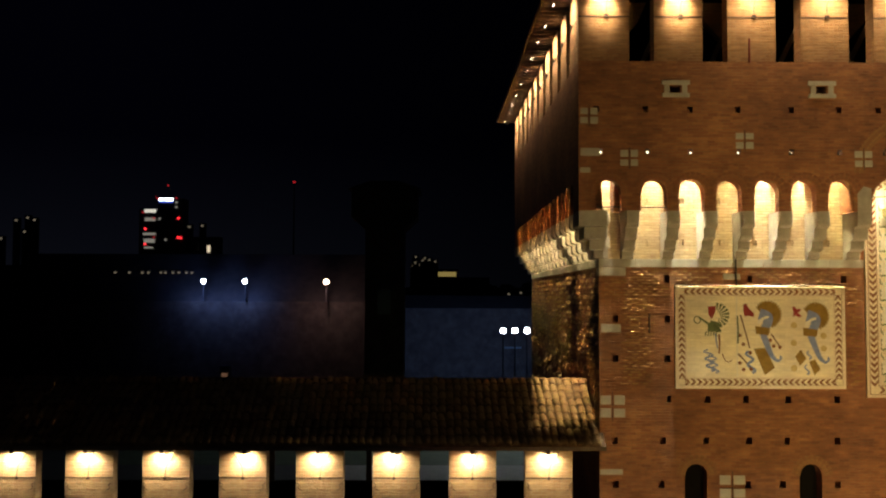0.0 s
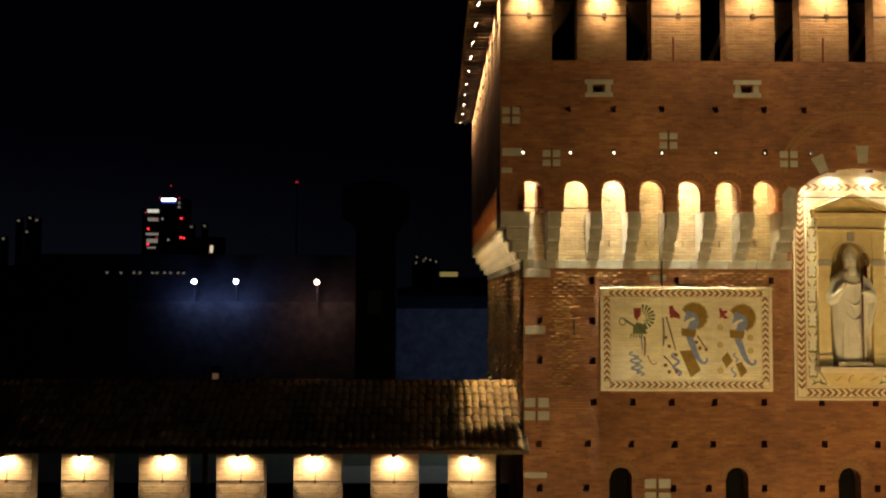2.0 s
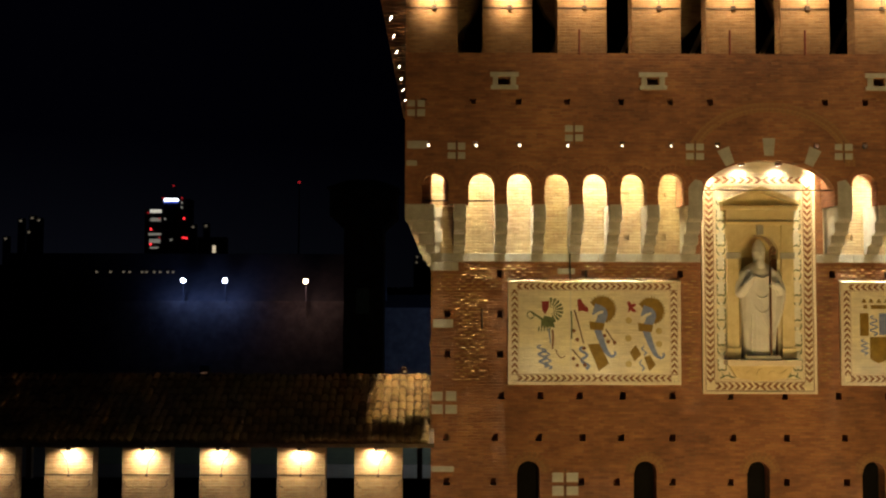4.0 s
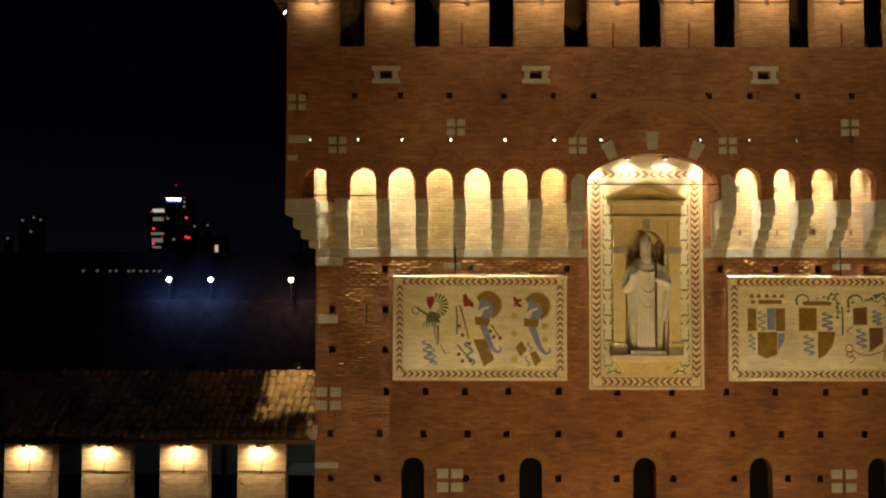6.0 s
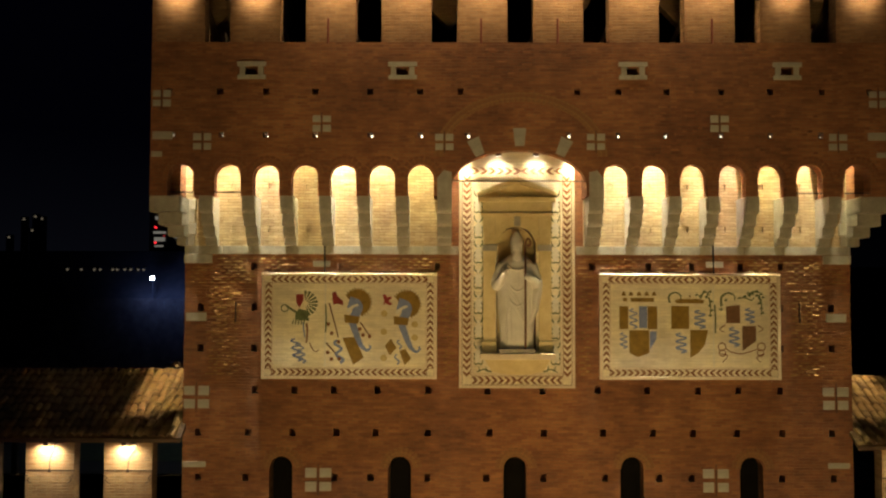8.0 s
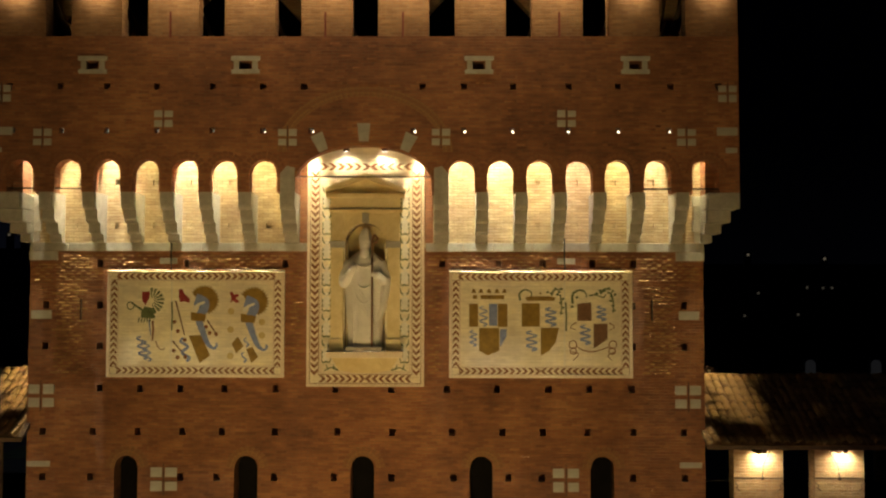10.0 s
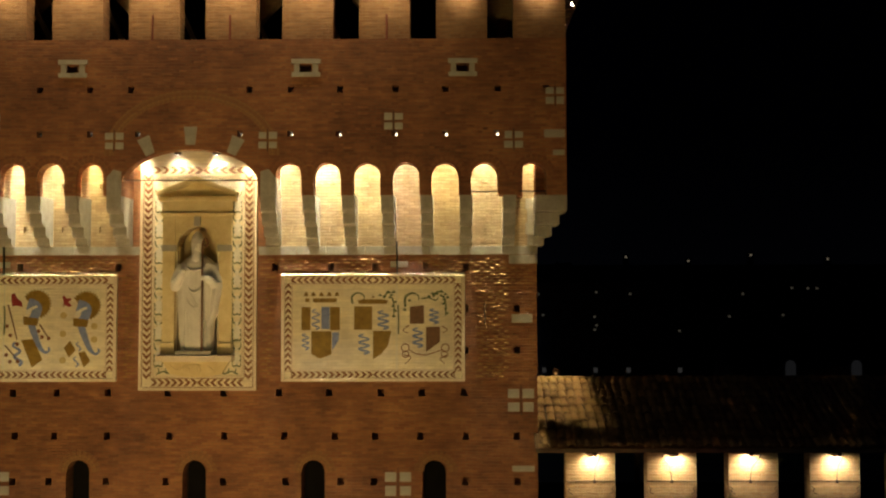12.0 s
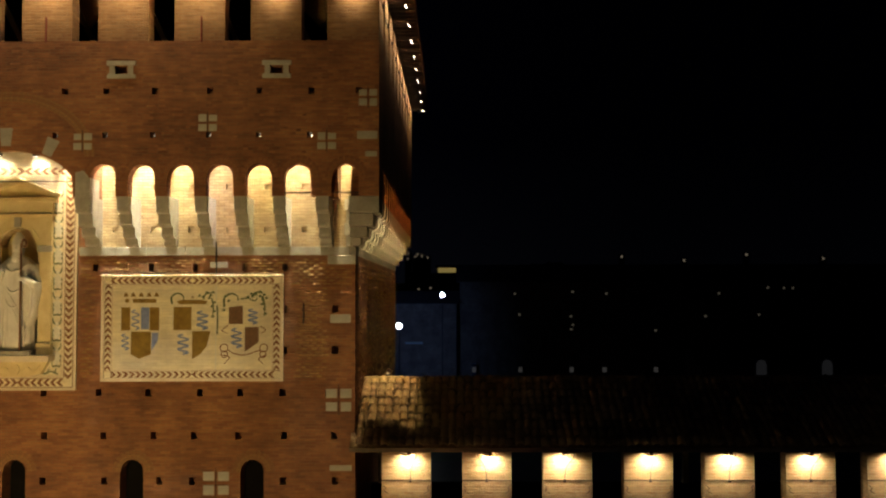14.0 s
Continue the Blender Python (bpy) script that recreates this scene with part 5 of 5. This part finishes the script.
for x in (-58.4, -50.4):
    court_flood("cool white floodlight on a pole in the courtyard", x, 157.5, 25.9, FLOODGLOW, (0.12, 0.28, 1.0), 800, 0.46)
court_flood("warm floodlight on a pole in the courtyard", -34.4, 154.2, 25.8, WARMGLOW, (0.5, 0.42, 0.5), 700, 0.46)
for x in (-1.5, 0.64, 2.79):
    court_flood("one of three cool white floodlights in a row", x, 145, 17.0, FLOODGLOW, (0.16, 0.36, 1.0), 2200, 0.5)
court_flood("cool white floodlight on a tall pole in the courtyard", 10.3, 165, 22.5, FLOODGLOW, (0.2, 0.4, 1.0), 900, 0.46)

# ---- lights of the city ----
def lights(name, label, category, group, places, y, w, h, glow, body):
    """Lit openings, each in a dark block that stands on the ground."""
    for x, z in places:
        ob = tagged(part(name, boxed(-body / 2, body / 2, 0.02, body, -z, h * 1.2), FACADE), label, category, group)
        ob.location = (x, y, z)
        part("lit_opening", boxed(-w / 2, w / 2, -0.3, 0.018, -h / 2, h / 2), glow, ob, "glowing opening")


lights("roof_lantern", "small dim lantern in a row behind the palace roof", "lantern", "roof row lamps", ((-77.7, 27.7), (-74.9, 27.7), (-72.3, 27.7), (-71.1, 27.7), (-68.6, 27.7), (-67.7, 27.7), (-66.2, 27.7), (-65, 27.7), (-63.5, 27.7), (-62.4, 27.7)), 165.0, 0.42, 0.42, DIMGLOW, 0.8)
for x, z in ((27.4, 18.0), (39, 17.6), (39, 14.7), (58, 14.4), (69.2, 17.6), (81.2, 17.9), (26.4, 22.7), (39.4, 23.1), (47, 22.7), (72.3, 22.7), (83.3, 24), (88.9, 23.9), (86.9, 23.9), (39.4, 15.7)):
    pane = part("window", boxed(x - 0.28, x + 0.28, 189.93, 189.97, z - 0.24, z + 0.24), FAINTGLOW, far_right, "faint lit window")
    part("frame", boxed(x - 0.5, x + 0.5, 189.972, 190.02, z - 0.75, z + 0.5, 0.03), FARWALL, pane, "dark stone window frame")
lights("lit_turret", "slim dark turret with one faint lit window", "turret", "faint windows", ((4.2, 23.8), (7.1, 24.1)), 203.5, 0.5, 0.45, DIMGLOW, 0.9)
lights("far_building", "slim distant building with one lit window", "building", "city lights", ((-674.2, 142.8), (-656.2, 147.3), (-645.4, 143.7), (-660.7, 124.9), (-697.5, 114.1), (-400.2, 133.9), (-379.5, 135.7)), 1500, 4.0, 3.4, DIMGLOW, 9)
lights("far_building", "slim distant building with one lit window", "building", "city lights", ((-29.9, 61.9), (-30.4, 56.5), (-23.3, 58.6), (-16.8, 59.2), (-11.3, 57.6), (-21.2, 60.8)), 900, 1.7, 1.7, DIMGLOW, 6)
lights("court_lantern", "small pale lantern across the courtyard", "lantern", "court lanterns", ((9.7, 5.8), (17.1, 5.8), (27.4, 5.8), (38.8, 5.8), (46.1, 5.8), (57.5, 5.8), (70.4, 5.8)), 188.0, 0.9, 1.1, PALEDIM, 1.0)
lights("far_building", "slim distant building with one bright window", "building", "city lights", ((600.2, 77.5), (479, 83.8), (281.5, 81.1), (380.2, 74.8), (-41.7, 80.2), (-32.8, 74.8), (-44.4, 73)), 1500, 3.6, 3.6, DIMGLOW, 9)
hall = thing("lit_hall", "far building with a glowing yellow top storey", "building")
part("wall", boxed(-40, 60, 1212, 1240, -0.3, 49), FACADE, hall)
part("lit_storey", boxed(-6, 17, 1210, 1238, 50, 56, 0.3), YELLOWGLOW, hall, "glowing yellow storey")
part("roof", slab(bmesh.new(), [(1208, 56.05), (1239, 56.05), (1223, 60)], -9, 20), FACADE, hall)
part("floor_plate", boxed(-9, 20, 1208, 1239, 49, 49.9), FACADE, hall)
# a dark wood behind the right-hand wing
wood, rnd = bmesh.new(), random.Random(77)
for k in range(420):
    x = 62 + 640 * (k + rnd.random()) / 420
    x = x if k < 330 else 62 - 330 * (k - 330 + rnd.random()) / 90
    top = 39 - (5.5 if x < 62 else 0) + 3.2 * math.sin(x * 0.021) + 2.2 * math.sin(x * 0.083 + 1.0)
    r = rnd.uniform(2.2, 4.6)
    ball = bmesh.ops.create_icosphere(wood, subdivisions=1, radius=r, matrix=pose(x, rnd.uniform(640, 665), top - rnd.uniform(0.7, 2.2) * r, rnd.uniform(0, 180), 0, rnd.uniform(0, 180)))
    for v in ball["verts"]:
        v.co += Vector((rnd.uniform(-1, 1), rnd.uniform(-1, 1), rnd.uniform(-1, 1))) * r * 0.3
for k in range(110):
    x = -268 + 970 * (k + rnd.random()) / 110
    tube(wood, [(x, 652, -0.3), (x + rnd.uniform(-1, 1), 652, 30 if x < 62 else 36)], [6.0, 5.0], 6)
tagged(part("far_wood", wood, LEAF), "dark line of far trees behind the unlit wing", "trees", kind="stuff")
for ax in ((68.8, 9), (80.8, 9)):
    ob = thing("arched_window", "dim pale arched window in a far wall", "window", "far arched windows")
    part("pane", prism(bmesh.new(), arch(0, 0.95, -1.2, 0.6, 0.95), 0, 0.3), WINDOWDIM, ob, "dim pane")
    part("surround", boxed(-1.25, 1.25, 0.02, 0.5, -1.5, 1.7, 0.05), STONE, ob)
    ob.location = (ax[0], 150, ax[1])
house("low_house", "low unlit house beyond the wing", 58, 110, 150.6, 162, 9.5, 13)
# far chimney: a glowing panel stands in for its lamplit brick
lights("lit_doorway", "small brick chimney across the courtyard, its warm light put in as a glow", "doorway", "", ((-53.7, 7.5),), 156.0, 1.1, 1.9, CHIMNEYGLOW, 1.8)
block_tower = thing("skyscraper", "distant dark skyscraper with lit floors and a bright rooftop sign", "building")
part("main_block", boxed(-850, -772, 2901, 2960, -0.3, 322), FACADE, block_tower)
part("lower_block", boxed(-906, -851, 2901, 2950, -0.3, 290), FACADE, block_tower)
part("antenna", tube(bmesh.new(), [(-822, 2930, 322), (-822, 2930, 360)], [1.2, 0.5], 6), SERVICE, block_tower)
part("sign", boxed(-826.1 - 22, -826.1 + 22, 2898, 2900.5, 318.2 - 4, 318.2 + 4.5, 1.5), SIGNGLOW, block_tower, "bright white rooftop sign")
part("sign_edge", boxed(-826.1 - 21, -826.1 + 21, 2897, 2900, 318.2 - 9, 318.2 - 5), SIGNBLUE, block_tower, "blue glow strip under the sign")
for (x, z), w, h in zip(((-872.5, 283.7), (-872.5, 257.9), (-874.3, 213.2), (-874.3, 192.5), (-876, 171.8)), (20, 18, 22, 19, 15), (6, 6, 4, 7, 3)):
    part("lit_floor", boxed(x - w * 0.87, x + w * 0.87, 2898, 2900.5, z - h * 0.87, z + h * 0.87), WINDOWGLOW if z > 275 else DIMLIT, block_tower, "lit office floor")
for x, z in ((-886.3, 228.6), (-886.3, 182.2), (-786.5, 202.8), (-777.9, 201.1), (-786.5, 261.3)):
    part("beacon", boxed(x - 3.4, x + 3.4, 2896, 2899, z - 3.2, z + 3.2, 1.2), REDGLOW, block_tower, "red warning light")
for x, z in ((-819.2, 361.2), (-894.9, 278.6), (-851.9, 323.3), (-860.5, 261.3), (-860.5, 202.8), (-793.4, 323.3)):
    part("beacon", boxed(x - 2.8, x + 2.8, 2896, 2899, z - 2.6, z + 2.6, 1.2), DIMRED, block_tower, "dim red warning light")
for x, z in ((-793.4, 309.5), (-793.4, 295.8), (-843.3, 259.6), (-824.3, 195.9), (-717.6, 206.3)):
    part("lit_window", boxed(x - 3, x + 3, 2896, 2899, z - 3, z + 3), DIMLIT, block_tower, "small lit window")
annex = thing("far_block", "distant building with two lit stair towers", "building")
part("wall", boxed(-745, -660, 2901, 2940, -0.3, 205), FACADE, annex)
for x, z in ((-715.9, 168.4), (-693.5, 168.4)):
    part("stair_light", boxed(x - 4.6, x + 4.6, 2898, 2900.5, z - 11, z + 11), WARMLIT, annex, "lit stairwell")
beacon_mast = thing("radio_mast", "thin distant mast with a red light", "mast")
part("pole", tube(bmesh.new(), [(-436, 2900, -0.3), (-436, 2900, 372)], [4.0, 1.5], 6), FACADE, beacon_mast)
part("beacon", boxed(-440, -432, 2897, 2899, 370, 377, 1.5), DIMRED, beacon_mast, "dim red warning light")


# ---- uneven bricks: those that stand out of the walls, each with a face that leans ----
def brick_shape(x, z, w, h, top, foot, twist):
    """Corners of one brick in a wall that faces -y: it stands out by top at its upper edge and by foot at its lower one."""
    a, b = x - w / 2, x + w / 2
    return [(a, -top - twist, z + h), (b, -top + twist, z + h), (b, -foot + twist, z), (a, -foot - twist, z), (a, 0.02, z + h), (b, 0.02, z + h), (b, 0.02, z), (a, 0.02, z)]


BRICK_FACES = [(0, 3, 2, 1), (0, 1, 5, 4), (3, 7, 6, 2), (0, 4, 7, 3), (1, 2, 6, 5)]


def clear(x, z, gaps):
    return all(not (a < x < b and c < z < d) for a, b, c, d in gaps)


def uneven_bricks(owner, mat, place, x0, x1, z0, z1, share, gaps, seed, singles=None, proud=1.0, course=0.085, thin=1.0):
    """singles: a stretch (x0, x1, z0, z1) of the wall whose bricks are objects of their own."""
    rnd, verts, faces, alone = random.Random(seed), [], [], 0
    big = course / 0.085
    for r in range(int((z1 - z0) / course)):
        z = z0 + r * course
        x = x0 + 0.16 + (0.145 if r % 2 else 0.0)
        while x < x1 - 0.16:
            w = rnd.choice((0.11, 0.13, 0.2, 0.27)) * min(big, 1.5)
            top = rnd.uniform(0.001, 0.008) * min(1.0, proud * 2)
            foot = top + rnd.choice((0.006, 0.012, 0.02, 0.03)) * rnd.uniform(0.7, 1.3) * proud
            if rnd.random() < share and clear(x, z + 0.035, gaps):
                c = brick_shape(x, z, w, rnd.uniform(0.045, 0.068) * big * thin, top, foot, rnd.uniform(-0.004, 0.004))
                if singles and alone < 300 and singles[0] < x < singles[1] and singles[2] < z < singles[3]:
                    me = bpy.data.meshes.new("brick")
                    me.from_pydata(c, [], BRICK_FACES)
                    me.materials.append(mat)
                    ob = new("brick", me)
                    ob.parent, ob.matrix_basis = owner, place
                    alone += 1
                else:
                    k = len(verts)
                    verts += c
                    faces += [[i + k for i in f] for f in BRICK_FACES]
            x += 0.29 * min(big, 1.5)
    me = bpy.data.meshes.new("uneven_bricks")
    me.from_pydata(verts, [], faces)
    me.materials.append(mat)
    ob = new("uneven_bricks", me)
    ob.parent, ob.matrix_basis = owner, place
    return tagged(ob, "bricks that stand out of the old wall", kind="stuff")


front_gaps = [(L0 - 0.2, L1 + 0.2, PZ0 - 0.1, PZ1 + 0.04), (R0 - 0.25, R1 + 0.2, PZ0 - 0.1, PZ1 + 0.04), (-1.85, 1.85, 19.95, 27)]
front_gaps += [(x - CX - 0.24, x - CX + 0.24, z - 0.16, z + 0.14) for z, xs in ROWS_LOW.items() for x in xs]
front_gaps += [(x - CX - 0.5, x - CX + 0.5, 14, 18.2) for x in (-6.62, -3.26, 0.0, 3.32, 6.7)]
front_gaps += [(x - 0.65, x + 0.65, z - 0.55, z + 0.5) for x, z in ((-9.12, 19.75), (9.04, 19.75), (-5.64, 17.44), (5.61, 17.44))]
front_gaps += [(x - 0.55, x + 0.55, z - 0.2, z + 0.15) for x, z in ((-9.16, 22.03), (9.08, 22.03), (-9.16, 17.86), (9.1, 17.86), (-5.59, 23.55), (5.64, 23.55))]
front_gaps += [(s * 9.1 - 0.55, s * 9.1 + 0.55, 23.5, 24) for s in (-1, 1)]
# stretches under the arch lamps, whose uneven bricks get the glint-yellow colour
worn = [(-9.45, 9.45, 23.0, 23.8)] + [(min(s * a, s * b), max(s * a, s * b), 19.6, 23.8) for s in (-1, 1) for a, b in ((7.9, 8.75), (1.8, 2.4))]
uneven_bricks(shaft, BRICK, FRONT, -9.45, 9.45, 16.8, 23.0, 0.4, front_gaps + worn, 3, None, 0.3, 0.085, 0.6)
uneven_bricks(shaft, WORN_LIT_BRICK, FRONT, -9.45, 9.45, 23.0, 23.8, 0.95, front_gaps, 4, (2.0, 9.4, 23.2, 23.8), 0.85, 0.085, 0.6)
for j, (a, b) in enumerate(((7.75, 8.9), (-8.9, -7.75), (1.7, 2.5), (-2.5, -1.7))):
    uneven_bricks(shaft, WORN_LIT_BRICK, FRONT, a, b, 20.4, 23.0, 0.9, front_gaps, 40 + j, None, 0.8, 0.085, 0.5)
# flank bricks likewise carry the lamps' gold in their colour
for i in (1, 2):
    uneven_bricks(shaft, FLANK_LIT_BRICK, SIDES[i], -9.4, 9.4, 18.8, 23.75, 0.62, [], 7 + i, None, 2.0, 0.17)
arch_gaps = [(x - 0.24, x + 0.24, z - 0.15, z + 0.12) for x in ARCHES_FRONT for z in (24.55, 25.78)] + [(-1.95, 1.95, 24, 28)]
arch_gaps += [(s * x - 0.27, s * x + 0.27, 24, 28) for s in (-1, 1) for x in [2.11] + [(a + b) / 2 for a, b in zip(BAY[:5], BAY[1:6])] + [8.7]]
uneven_bricks(arcade, ARCADE_LIT_BRICK, FRONT, -9.4, 9.4, 24.12, 26.6, 0.85, arch_gaps, 21, (2.2, 9.3, 24.1, 26.5), 0.22, 0.085, 0.5)
upper_gaps = [(x - CX - 0.24, x - CX + 0.24, z - 0.16, z + 0.14) for z, xs in ((28.31, ROW_A), (27.085, ROW_B)) for x in xs]
upper_gaps += [(x - CX - 0.6, x - CX + 0.6, 28.55, 29.3) for x in LOOPS] + [(-3.0, 3.0, 25, 27.6)]
upper_gaps += [(x - 0.55, x + 0.55, z - 0.45, z + 0.4) for x, z in ((-10.0, 28.16), (-5.51, 27.45), (-8.84, 26.94), (5.63, 27.45), (8.93, 26.95), (10.05, 28.16), (-10.0, 26.9), (10.0, 26.9))]
uneven_bricks(tower, BRICK, pose(0, -P, 0), -10.1, 10.1, 26.5, 29.6, 0.16, upper_gaps, 31, None, 0.3)

# rings of arch bricks round the windows and the small arches
def arch_ring(owner, cx, y, spring, half, rise, count, mat, deep=0.24):
    me = bpy.data.meshes.new("brick")
    w = math.pi * (half + deep / 2) / count * 0.44
    me.from_pydata([(-w * 0.86, -0.006, 0), (w * 0.86, -0.006, 0), (w * 1.08, -0.009, deep), (-w * 1.08, -0.009, deep), (-w * 0.86, 0.02, 0), (w * 0.86, 0.02, 0), (w * 1.08, 0.02, deep), (-w * 1.08, 0.02, deep)], [], [(0, 1, 2, 3), (0, 4, 5, 1), (1, 5, 6, 2), (2, 6, 7, 3), (3, 7, 4, 0)])
    me.materials.append(mat)
    for k in range(count):
        a = math.pi * (k + 0.5) / count
        ob = new("brick", me)
        ob.parent = owner
        ob.matrix_basis = pose(cx + (half + 0.02) * math.cos(a), y, spring + (rise + 0.02) * math.sin(a), 0, 90 - math.degrees(a), 0)


for x in (-6.62, -3.26, 0.0, 3.32, 6.7):
    arch_ring(shaft, x - CX, 0, 17.76, 0.33, 0.33, 11, RELIEF_BRICK)
for x in ARCHES_FRONT:
    arch_ring(tower, x, -P, Z_SPRING, 0.37, Z_CROWN - Z_SPRING, 11, BRICK, 0.2)
arch_ring(tower, 0.03, -P, 26.5, 2.1, 1.5, 46, RELIEF_BRICK, 0.28)
